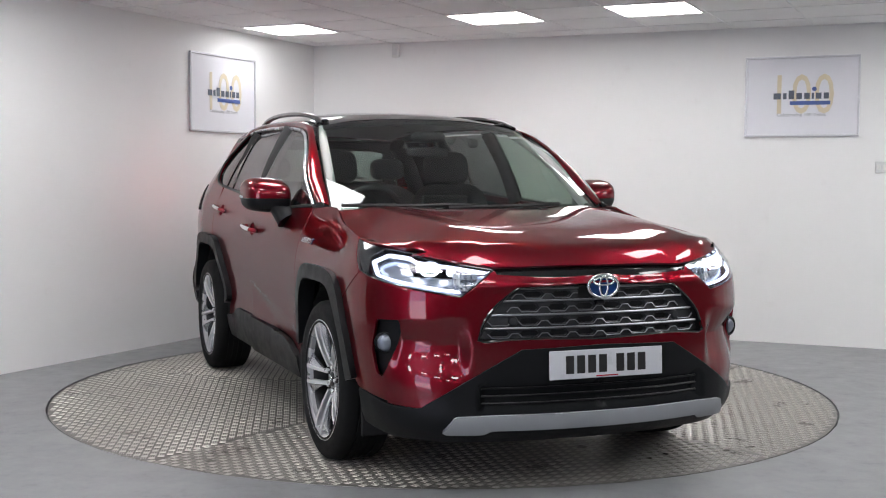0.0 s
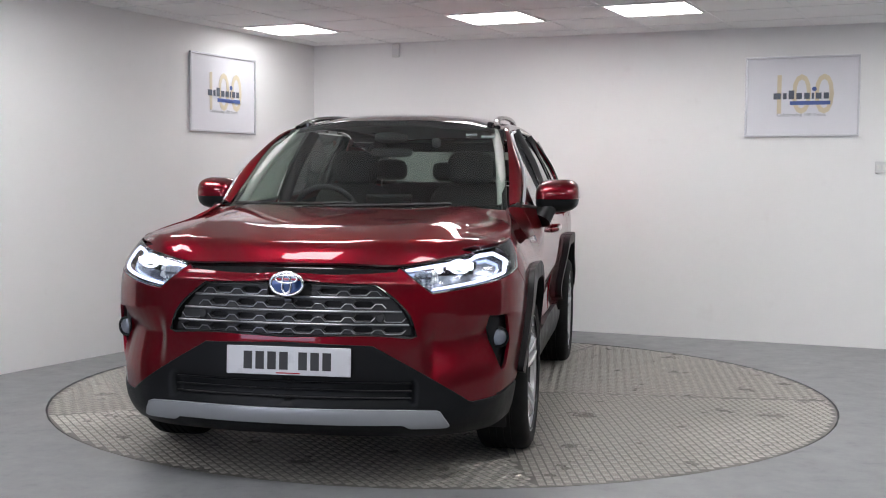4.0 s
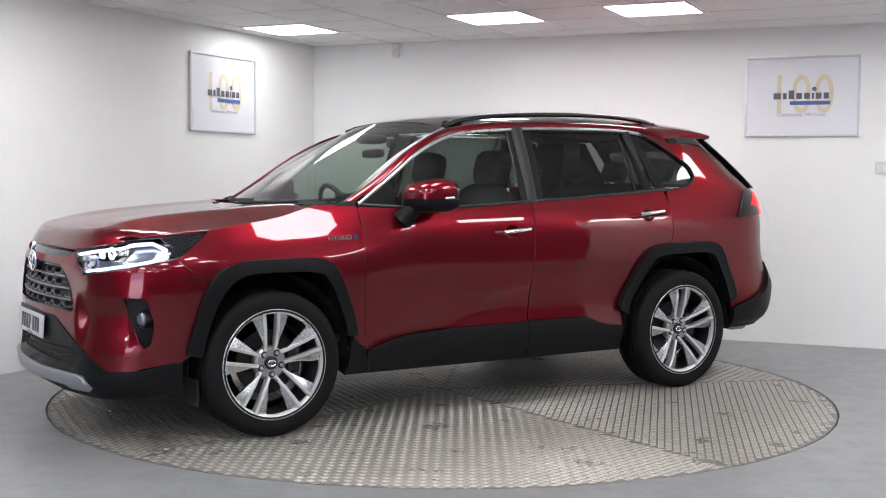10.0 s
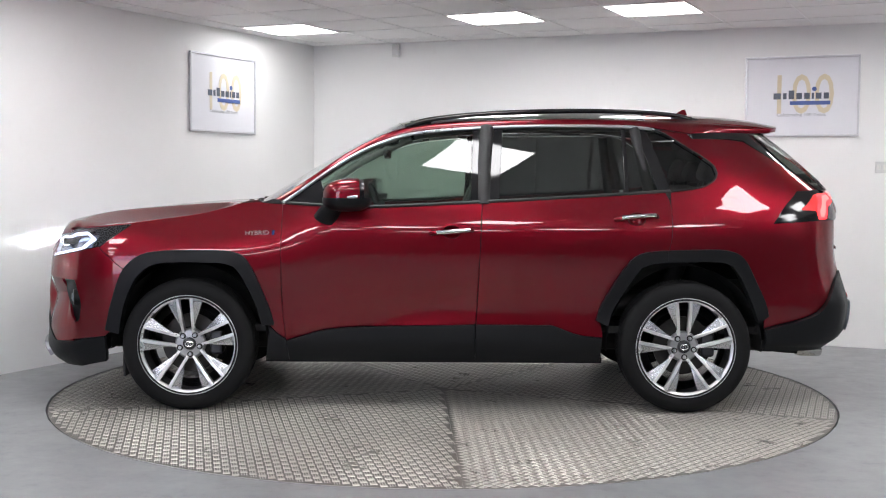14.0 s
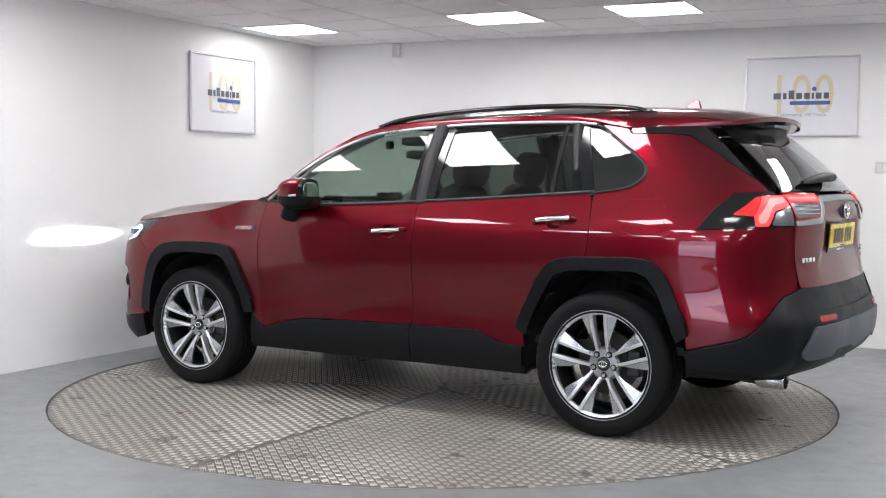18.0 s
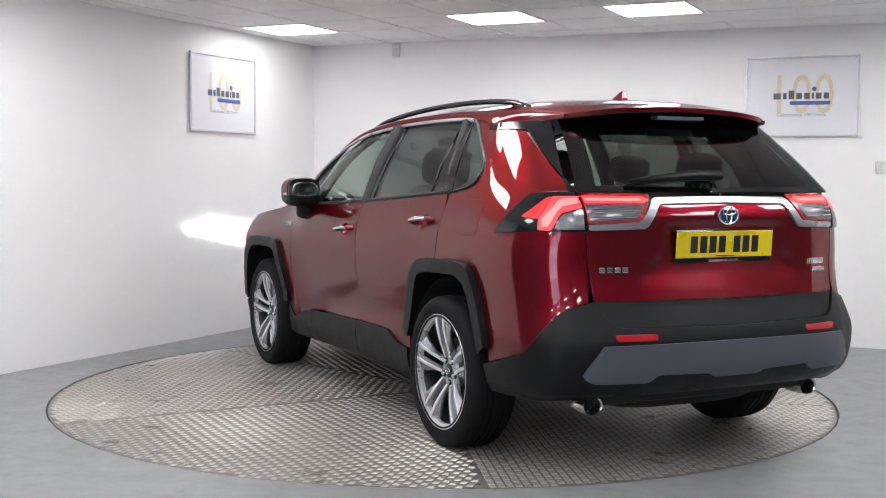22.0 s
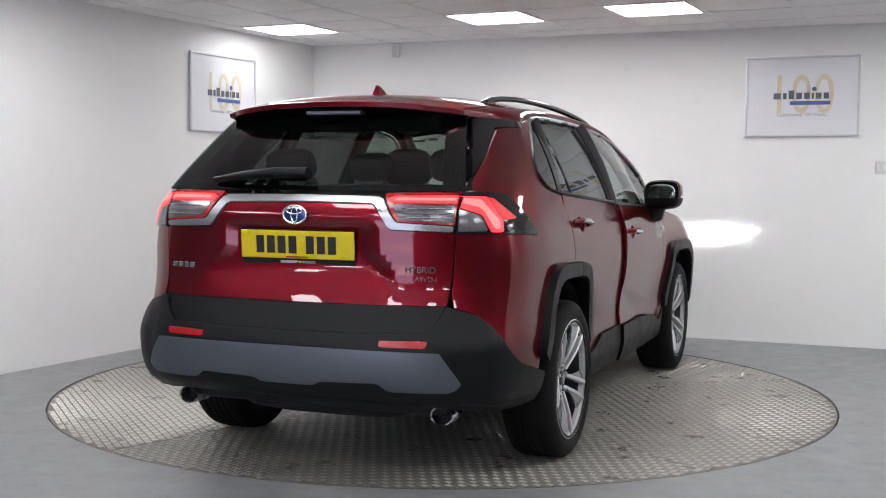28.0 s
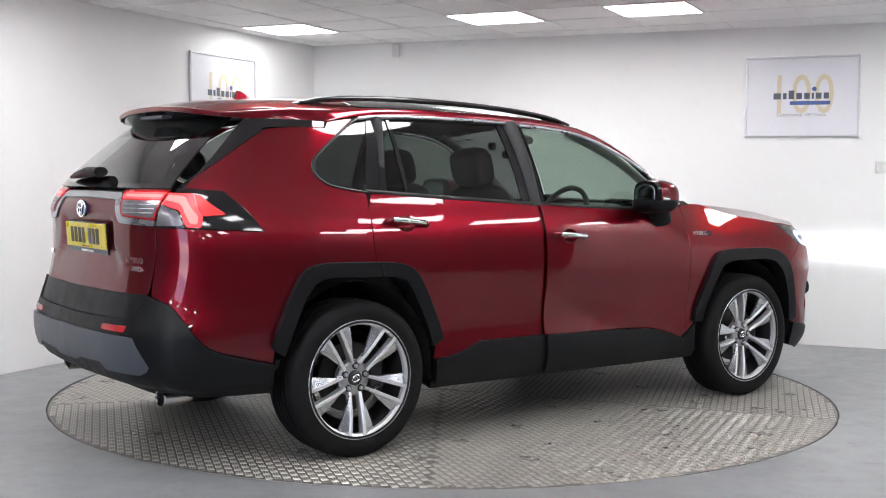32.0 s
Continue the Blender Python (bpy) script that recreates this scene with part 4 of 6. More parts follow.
    low = panel("lower_bumper", v, M_CLAD, car, 0, "black plastic lower bumper", off=0.006, thick=0.03, seam=0.0, holes=[], step=0.03,
                lift=lambda p: -0.045 * sstep(0.0, 0.03, np.minimum(0.47 - p[:, 2], np.minimum(p[:, 2] - 0.345, 0.53 - np.abs(p[:, 1])))))
    for z in (0.375, 0.405, 0.435):
        pts = [skin(*F(y, z)) + np.array((-0.022, 0, 0)) for y in np.linspace(0.0, 0.50, 14)]
        path = [q * np.array((1, -1, 1)) for q in pts[::-1]] + pts[1:]
        part("intake_bar", tube(path, 0.006, 6, False, 0.8), M_CLAD, low)
    sk = join(line(F(0, 0.334), F(0.45, 0.334), F(0.60, 0.330)), line(F(0.612, 0.326), F(0.642, 0.276)), line(F(0.63, 0.270), F(0.50, 0.270)), line(F(0.49, 0.273), F(0.47, 0.284)), line(F(0.46, 0.285), F(0, 0.284)))
    panel("skid_plate", sk, M_SKID, car, 0, "silver painted skid plate", off=0.024, thick=0.03, seam=0.0, step=0.03)
    # gap above the grille: a black strip stands in for its shade
    strip = join(line(F(0, 0.926), F(0.3, 0.924), F(0.47, 0.915)), line(F(0.47, 0.905), F(0.45, 0.893)), line(F(0.43, 0.882), F(0.25, 0.868), F(0, 0.866)))
    panel("bonnet_gap_shade", strip, M_GLOSSBLK, car, 0, "black strip standing in for the shaded gap under the bonnet", off=-0.022, thick=0.01, seam=0.0)


build_front()


def build_rear():
    g = join(line(R(0, 1.166), R(0.325, 1.160)), line(R(0.335, 1.152), R(0.40, 1.070)), line(R(0.415, 1.058), R(0.658, 1.052)), line(R(0.660, 1.045), R(0.656, 0.90), R(0.645, 0.775)), line(R(0.64, 0.768), R(0, 0.764)))
    def dish(p):
        w = sstep(0.36, 0.27, np.abs(p[:, 1]) - 0.10 * sstep(0.98, 0.86, p[:, 2]))
        return -0.020 * w * sstep(1.10, 1.05, p[:, 2]) * sstep(0.78, 0.98, p[:, 2])
    gate = panel("tailgate", g, M_RED, car, 0, "deep red tailgate", seam=S_END, step=0.025, lift=dish)
    k = join(line(R(0, 0.760), R(0.638, 0.764)), line(R(0.636, 0.755), R(0.60, 0.69), R(0.565, 0.664)), line(R(0.55, 0.660), R(0, 0.652)))
    panel("tailgate_lower_trim", k, M_CLAD, gate, 0, "black plastic tailgate trim", off=-0.002, seam=S_END)
    # bumper
    b = join(line(R(0, 0.646), R(0.55, 0.654)), line(R(0.572, 0.660), R(0.615, 0.70), R(0.645, 0.762)), line(R(0.66, 0.757), R(0.672, 0.752)), line(S(-2.190, 0.727), S(-2.165, 0.687), S(-2.13, 0.622), S(-2.065, 0.548), S(-2.02, 0.526), S(-1.90, 0.492), S(-1.776, 0.460)),
             line(S(-1.776, 0.45), S(-1.776, 0.345)), line(S(-1.78, 0.34), S(-2.0, 0.340)), line(R(0.66, 0.345), R(0.55, 0.36), R(0, 0.365)))
    bump_r = panel("rear_bumper", b, M_CLAD, car, 0, "black plastic rear bumper", off=0.010, thick=0.03, seam=S_END, step=0.03,
                   lift=lambda p: -0.02 * sstep(0.40, 0.34, p[:, 2]) + 0.020 * sstep(0.77, 0.58, p[:, 2]) * sstep(0.70, 0.80, np.abs(p[:, 1])))
    sk = join(line(R(0, 0.588), R(0.60, 0.586)), line(R(0.635, 0.584), R(0.69, 0.50)), line(R(0.705, 0.47), R(0.69, 0.452)), line(R(0.66, 0.440), R(0.45, 0.440)), line(R(0.43, 0.444), R(0.40, 0.466)), line(R(0.38, 0.468), R(0.16, 0.462)), line(R(0.14, 0.458), R(0.12, 0.448)), line(R(0.11, 0.446), R(0, 0.446)))
    panel("skid_plate", sk, M_SKIDR, bump_r, 0, "dark silver rear skid plate", off=0.022, thick=0.02, seam=S_END, step=0.03)
    rf = join(line(R(0.405, 0.626), R(0.585, 0.628)), line(R(0.588, 0.622), R(0.58, 0.606)), line(R(0.57, 0.604), R(0.41, 0.604)), line(R(0.402, 0.608), R(0.402, 0.622)))
    pair("reflector", rf, M_REDLENS, (bump_r, bump_r), "red rear reflector", off=0.014, thick=0.008, step=0.02)
    # exhaust tips
    for s in (1, -1):
        bm = lathe([(0.040, 0.12), (0.042, 0.0), (0.048, -0.005), (0.0525, 0.004), (0.0525, 0.10), (0.044, 0.13)], 28, "X")
        bmesh.ops.transform(bm, matrix=Matrix.Translation((-2.165, 0.595 * s, 0.315)) @ Matrix.Diagonal((1, 1.0, 0.80, 1)), verts=bm.verts)
        part("exhaust_tip", smooth_bm(bm, 40), M_TIP, car, "chrome exhaust tip")
        part("exhaust_pipe", tube([(-2.08, 0.595 * s, 0.315), (-1.95, 0.57 * s, 0.32), (-1.80, 0.42 * s, 0.33)], 0.032, 10), M_INNER, car, "dark exhaust pipe")
        bm = lathe([(0.0, 0.06), (0.041, 0.06)], 24, "X")
        bmesh.ops.transform(bm, matrix=Matrix.Translation((-2.165, 0.595 * s, 0.315)) @ Matrix.Diagonal((1, 1.0, 0.80, 1)), verts=bm.verts)
        part("exhaust_bore", bm, M_INNER, car)
    # bright garnish over the plate
    c = join(line(R(0, 1.192), R(0.345, 1.188)), line(R(0.368, 1.178), R(0.425, 1.100)), line(R(0.44, 1.088), R(0.655, 1.076)), line(R(0.655, 1.07), R(0.655, 1.060)), line(R(0.64, 1.057), R(0.420, 1.064)), line(R(0.405, 1.072), R(0.342, 1.156)), line(R(0.325, 1.163), R(0, 1.168)))
    panel("garnish", c, M_GARNISH, gate, 0, "satin silver garnish", off=0.008, thick=0.012, seam=S_END, step=0.02)
    return gate


GATE = build_rear()


def build_roof():
    # screens
    w = join(line((-0.0, 0.0), (0.985, 0.0), step=0.06), line((0.985, 0.0), (0.985, 1.0), step=0.06), line((0.985, 1.0), (0, 1.0), step=0.06))
    panel("windscreen", w, M_WSCREEN, car, 0, "clear windscreen", surf=screen, thick=0, step=0.06).visible_shadow = False
    # black printed border of the windscreen
    for o, sides in ((join(line((0, 0.93), (0.94, 0.93), step=0.06), line((0.985, 0.93), (0.985, 1.0)), line((0.985, 1.0), (0, 1.0), step=0.06)), (0,)),
                     (join(line((0.945, 0.0), (0.985, 0.0)), line((0.985, 0.0), (0.985, 0.93), step=0.06), line((0.945, 0.93), (0.955, 0.0), step=0.06)), (1, -1)),
                     (join(line((0, 0.0), (0.95, 0.0), step=0.06), line((0.95, 0.0), (0.95, 0.055)), line((0.95, 0.055), (0, 0.035), step=0.06)), (0,))):
        for sd in sides:
          panel("screen_border", o, M_GLOSSBLK, car, sd, "black printed screen border", surf=screen, off=-0.006, thick=0, step=0.05)
    # roof skin: dark glass in front, red behind
    g = join(line((0.245, 0), (0.225, 0.3), (0.185, 0.610)), line((0.185, 0.610), (-0.4, 0.585), (-1.16, 0.568), step=0.05), line((-1.16, 0.568), (-1.17, 0), step=0.05))
    panel("roof_glass", g, M_ROOFGL, car, 0, "gloss black panoramic roof glass", surf=roof, thick=0.01, step=0.05, mid=1)
    r = join(line((-1.178, 0), (-1.168, 0.568), step=0.05), line((-1.168, 0.572), (-1.5, 0.565), (-1.86, 0.557), step=0.05), line((-1.872, 0.552), (-1.925, 0.48), (-1.962, 0.30), (-1.975, 0.12), (-1.978, 0), step=0.05))
    panel("roof_panel", r, M_RED, car, 0, "deep red roof and spoiler", surf=roof, thick=0.022, step=0.05, mid=1)
    # roof sides and front pillars: between the window line and the roof's edge
    low = line(S(0.865, 1.135), S(0.78, 1.185), S(0.625, 1.298), S(0.46, 1.402), S(0.303, 1.475), S(0.145, 1.521), S(-0.285, 1.560), S(-0.656, 1.570), S(-1.08, 1.567), S(-1.22, 1.552), S(-1.38, 1.525), step=0.05)
    low3 = [skin(*q) for q in low] + [np.array(q) for q in cr([(-1.55, 0.598, 1.527), (-1.70, 0.585, 1.528), (-1.865, 0.566, 1.533)], 0.06)]
    top3 = [np.array(q) for q in cr([(0.905, 0.742, 1.135), (0.70, 0.716, 1.262), (0.52, 0.690, 1.390), (0.30, 0.650, 1.508), (0.18, 0.626, 1.545), (-0.05, 0.602, 1.578), (-0.5, 0.588, 1.596), (-1.0, 0.576, 1.600), (-1.5, 0.568, 1.586), (-1.87, 0.556, 1.548)], 0.05)]
    n, m = 90, 8
    def at(P, t):
        P = np.array(P)
        d = np.concatenate([[0], np.cumsum(np.linalg.norm(np.diff(P, axis=0), axis=1))])
        return np.stack([np.interp(t * d[-1], d, P[:, k]) for k in range(3)], -1)
    def ribbon(u, v):
        a, b = at(low3, u), at(top3, u)
        k = 4 * v * (1 - v)
        return a + (b - a) * v[..., None] + np.stack([0 * u, 0.008 * k, 0.010 * k], -1)
    o = join(line((0, 0), (1, 0), step=0.012), line((1, 0), (1, 1), step=0.15), line((1, 1), (0, 1), step=0.012), line((0, 1), (0, 0), step=0.15))
    for s in (1, -1):
        panel("roof_side", o, M_RED, car, s, "deep red pillar and roof side", surf=ribbon, thick=0.006, step=0.04)
        panel("pillar_lining", o, M_TRIM, car, s, "dark pillar lining", surf=ribbon, off=-0.014, thick=0, step=0.08)
    # roof rails
    for s in (1, -1):
        path = cr([(0.185, 0.585 * s, 1.553), (0.10, 0.570 * s, 1.583), (-0.16, 0.550 * s, 1.620), (-0.62, 0.537 * s, 1.646), (-1.10, 0.520 * s, 1.647), (-1.36, 0.506 * s, 1.626), (-1.47, 0.500 * s, 1.598)], 0.06)
        rail = part("roof_rail", tube(path, 0.020, 10, False, 0.7), M_GLOSSBLK, car, "gloss black roof rail")
        for x, z in ((0.10, 1.572), (-1.38, 1.608)):
            part("rail_foot", box_bm((x - 0.06, (0.535 + 0.02 * x) * s - 0.014, z - 0.03), (x + 0.06, (0.535 + 0.02 * x) * s + 0.014, z + 0.016), None, 0.008), M_GLOSSBLK, rail)
    # aerial fin
    prof = cr([(-1.34, 1.628), (-1.42, 1.650), (-1.485, 1.690), (-1.505, 1.694), (-1.515, 1.66), (-1.52, 1.618)], 0.02)
    bm = prism([(x, z) for x, z in prof], 0.012, Matrix(((1, 0, 0, 0), (0, 0, -1, 0.006), (0, 1, 0, 0), (0, 0, 0, 1))))
    for v in bm.verts:
        v.co.y *= 1 + 3.6 * max(0, (1.694 - v.co.z) / 0.07)
    part("aerial_fin", smooth_bm(bm, 40), M_RED, car, "deep red shark-fin aerial")
    # rear window, its black side wings, spoiler underside
    rw = join(line((0, 0), (1.0, 0), step=0.08), line((1, 0), (1, 1), step=0.08), line((1, 1), (0, 1), step=0.08))
    panel("rear_window", rw, M_REARGL, GATE, 0, "dark tinted rear window", surf=backlight, thick=0, step=0.06).visible_shadow = False
    for o, sides in ((join(line((0, 0.78), (0.75, 0.77), (0.90, 0.70), (1, 0.60), step=0.08), line((1, 0.6), (1, 1)), line((1, 1), (0, 1), step=0.08)), (0,)),
                     (join(line((0.865, 0.0), (1.0, 0.0)), line((1, 0), (1, 0.9), step=0.08), line((0.86, 0.9), (0.865, 0.1), step=0.08)), (1, -1)),
                     (join(line((0, 0.0), (1, 0.0), step=0.08), line((1, 0.0), (0.95, 0.09)), line((0.9, 0.09), (0, 0.06), step=0.08)), (0,))):
        for sd in sides:
          panel("window_border", o, M_GLOSSBLK, GATE, sd, "black printed window border", surf=backlight, off=-0.006, thick=0, step=0.05)
    under = [(-1.84, 0.0, 1.530), (-1.83, 0.30, 1.530), (-1.80, 0.565, 1.520)]
    tip = [(-1.970, 0.0, 1.570), (-1.954, 0.30, 1.558), (-1.865, 0.560, 1.530)]
    A, B = np.array(cr(under, 0.06)), np.array(cr(tip, 0.06))
    n = min(len(A), len(B))
    ia, ib = [A[int(round(k * (len(A) - 1) / (n - 1)))] for k in range(n)], [B[int(round(k * (len(B) - 1) / (n - 1)))] for k in range(n)]
    vs = [q * np.array((1, -1, 1)) for q in ia[:0:-1]] + ia, [q * np.array((1, -1, 1)) for q in ib[:0:-1]] + ib
    k = len(vs[0])
    me = mesh("spoiler_underside", vs[0] + vs[1], [(i, i + 1, k + i + 1, k + i) for i in range(k - 1)], True)
    link("spoiler_underside", me, M_GLOSSBLK, GATE)
    part("high_brake_lamp", box_bm((-1.955, -0.13, 1.536), (-1.90, 0.13, 1.552), None, 0.003), M_SKIDR, GATE, "unlit high brake lamp strip")
    # black fin between rear window and pillar, and the black strip under the roof
    for s in (1, -1):
        fin = join(line(S(-1.408, 1.494), S(-1.6, 1.494), S(-1.70, 1.486)), line(S(-1.712, 1.474), S(-1.815, 1.410), S(-1.93, 1.335), S(-2.05, 1.262), S(-2.11, 1.220)), line(R(0.698, 1.217), R(0.690, 1.222)), line(R(0.686, 1.230), R(0.634, 1.36), R(0.590, 1.47), R(0.572, 1.520)), line(S(-1.72, 1.527), S(-1.6, 1.527), S(-1.395, 1.521)))
        panel("pillar_fin", fin, M_GLOSSBLK, car, s, "gloss black rear pillar trim", off=0.0, thick=0.016, step=0.03)


build_roof()


def build_windows():
    def chrome(pts, off=0.004, r=0.007):
        out = []
        for q in pts:
            a = skin(np.array([q[0]]), np.array([q[1]]))[0]
            out.append(a + np.array((0, off, 0)))
        return out
    top = [S(0.838, 1.128), S(0.775, 1.172), S(0.612, 1.290), S(0.454, 1.392), S(0.299, 1.464), S(0.143, 1.510), S(-0.285, 1.549), S(-0.656, 1.560), S(-1.08, 1.556), S(-1.20, 1.543)]
    bright = chrome(line(*top, step=0.04))
    dark = chrome(line(S(-1.20, 1.543), S(-1.25, 1.522), S(-1.36, 1.450), S(-1.46, 1.383), S(-1.508, 1.342), S(-1.520, 1.300), S(-1.47, 1.240), S(-1.265, 1.199), step=0.03))
    for k, s in enumerate((1, -1)):
        fl = np.array((1, s, 1))
        part("window_moulding", tube([q * fl for q in bright], 0.0090, 8, False, 1.0), M_SATIN, car, "chrome window moulding")
        part("window_moulding", tube([q * fl for q in dark], 0.0075, 8, False, 0.6), M_SEAL, car, "black window moulding")
        belt = chrome(line(*[S(x, z + 0.008) for x, z in BELT], step=0.06), 0.002)
        part("waist_seal", tube([q * fl for q in belt], 0.0075, 8, False, 1.2), M_SEAL, car)
        # panes
        fw = join(line(*[S(x, z + 0.012) for x, z in BELT[:3]], step=0.05), line(S(-0.18, 1.155), S(-0.20, 1.53)), line(S(-0.20, 1.540), S(0.143, 1.500), S(0.299, 1.454), S(0.454, 1.382), S(0.612, 1.280), S(0.80, 1.140), step=0.04))
        panel("front_window", fw, M_SIDEGL, DOORS_F[k], s, "clear greenish side window", off=-0.010, thick=0, step=0.05).visible_shadow = False
        rw = join(line(S(-0.33, 1.145), S(-0.8, 1.172), S(-1.03, 1.188), step=0.05), line(S(-1.03, 1.19), S(-1.03, 1.545), step=0.05), line(S(-1.03, 1.55), S(-0.35, 1.545), step=0.05), line(S(-0.35, 1.545), S(-0.33, 1.15), step=0.05))
        panel("rear_side_window", rw, M_PRIV, DOORS_R[k], s, "dark tinted side window", off=-0.010, thick=0, step=0.05).visible_shadow = False
        qw = join(line(S(-1.03, 1.188), S(-1.22, 1.202)), line(S(-1.22, 1.205), S(-1.11, 1.545)), line(S(-1.11, 1.550), S(-1.03, 1.550)), line(S(-1.03, 1.545), S(-1.03, 1.19)))
        panel("fixed_pane", qw, M_PRIV, DOORS_R[k], s, "dark tinted fixed pane", off=-0.010, thick=0, step=0.05).visible_shadow = False
        cw = join(line(S(-1.25, 1.205), S(-1.46, 1.243), S(-1.512, 1.288)), line(S(-1.514, 1.300), S(-1.502, 1.338), S(-1.45, 1.381), S(-1.355, 1.444)), line(S(-1.35, 1.448), S(-1.25, 1.514), S(-1.205, 1.536), S(-1.145, 1.545)), line(S(-1.145, 1.545), S(-1.25, 1.21)))
        panel("quarter_window", cw, M_PRIV, QUARTERS[k], s, "dark tinted quarter window", off=-0.008, thick=0, step=0.04).visible_shadow = False
        # pillars: black appliques
        for nm, o in (("pillar_trim", join(line(S(-0.180, 1.140), S(-0.195, 1.545)), line(S(-0.195, 1.548), S(-0.262, 1.550)), line(S(-0.262, 1.548), S(-0.240, 1.140)), line(S(-0.24, 1.140), S(-0.18, 1.140)))),
                      ("pillar_trim", join(line(S(-0.247, 1.142), S(-0.269, 1.548)), line(S(-0.269, 1.550), S(-0.355, 1.553)), line(S(-0.355, 1.550), S(-0.330, 1.148)), line(S(-0.33, 1.148), S(-0.247, 1.142)))),
                      ("window_bar", join(line(S(-1.020, 1.19), S(-1.020, 1.548)), line(S(-1.020, 1.55), S(-1.036, 1.55)), line(S(-1.036, 1.548), S(-1.036, 1.19)), line(S(-1.036, 1.19), S(-1.02, 1.19)))),
                      ("pillar_trim", join(line(S(-1.20, 1.200), S(-1.095, 1.548)), line(S(-1.095, 1.550), S(-1.150, 1.548)), line(S(-1.150, 1.548), S(-1.265, 1.205)), line(S(-1.265, 1.205), S(-1.20, 1.20)))),
                      ("mirror_sail", join(line(S(0.82, 1.130), S(0.60, 1.120)), line(S(0.60, 1.125), S(0.645, 1.258)), line(S(0.65, 1.255), S(0.82, 1.135))))):
            panel(nm, o, M_GLOSSBLK, DOORS_F[k] if nm == "mirror_sail" else car, s, "gloss black window pillar", off=-0.004, thick=0.008, step=0.04)


build_windows()


def build_under():
    # floor pan, wheel housings
    bm = bmesh.new()
    add_box(bm, (-2.15, -0.62, 0.30), (2.1, 0.62, 0.42), None, 0.04)
    add_box(bm, (-0.90, -0.80, 0.262), (0.90, 0.80, 0.40), None, 0.03)
    add_box(bm, (-2.2, -0.70, 0.36), (-1.75, 0.70, 0.60), None, 0.05)
    add_box(bm, (1.8, -0.55, 0.30), (2.02, 0.55, 0.72), None, 0.05)
    part("floor_pan", bm, M_INNER, car, "dark underbody")
    part("cross_beam", box_bm((-1.48, -0.62, 0.27), (-1.18, 0.62, 0.36), None, 0.03), M_INNER, car)
    for x0 in (1.345, -1.345):
        for s in (1, -1):
            bm = bmesh.new()
            n, r = 24, 0.415
            ring = []
            for k in range(n + 1):
                a = radians(-4 + 188 * k / n)
                ring.append([bm.verts.new((x0 + r * math.cos(a) * 1.02, s * y, 0.36 + r * math.sin(a) * 1.06)) for y in (0.86, 0.50)])
            for a, b in zip(ring, ring[1:]):
                bm.faces.new((a[0], a[1], b[1], b[0]))
            bm.faces.new([q[1] for q in ring])
            part("wheel_housing", bm, M_INNER, car, "dark wheel housing")


build_under()


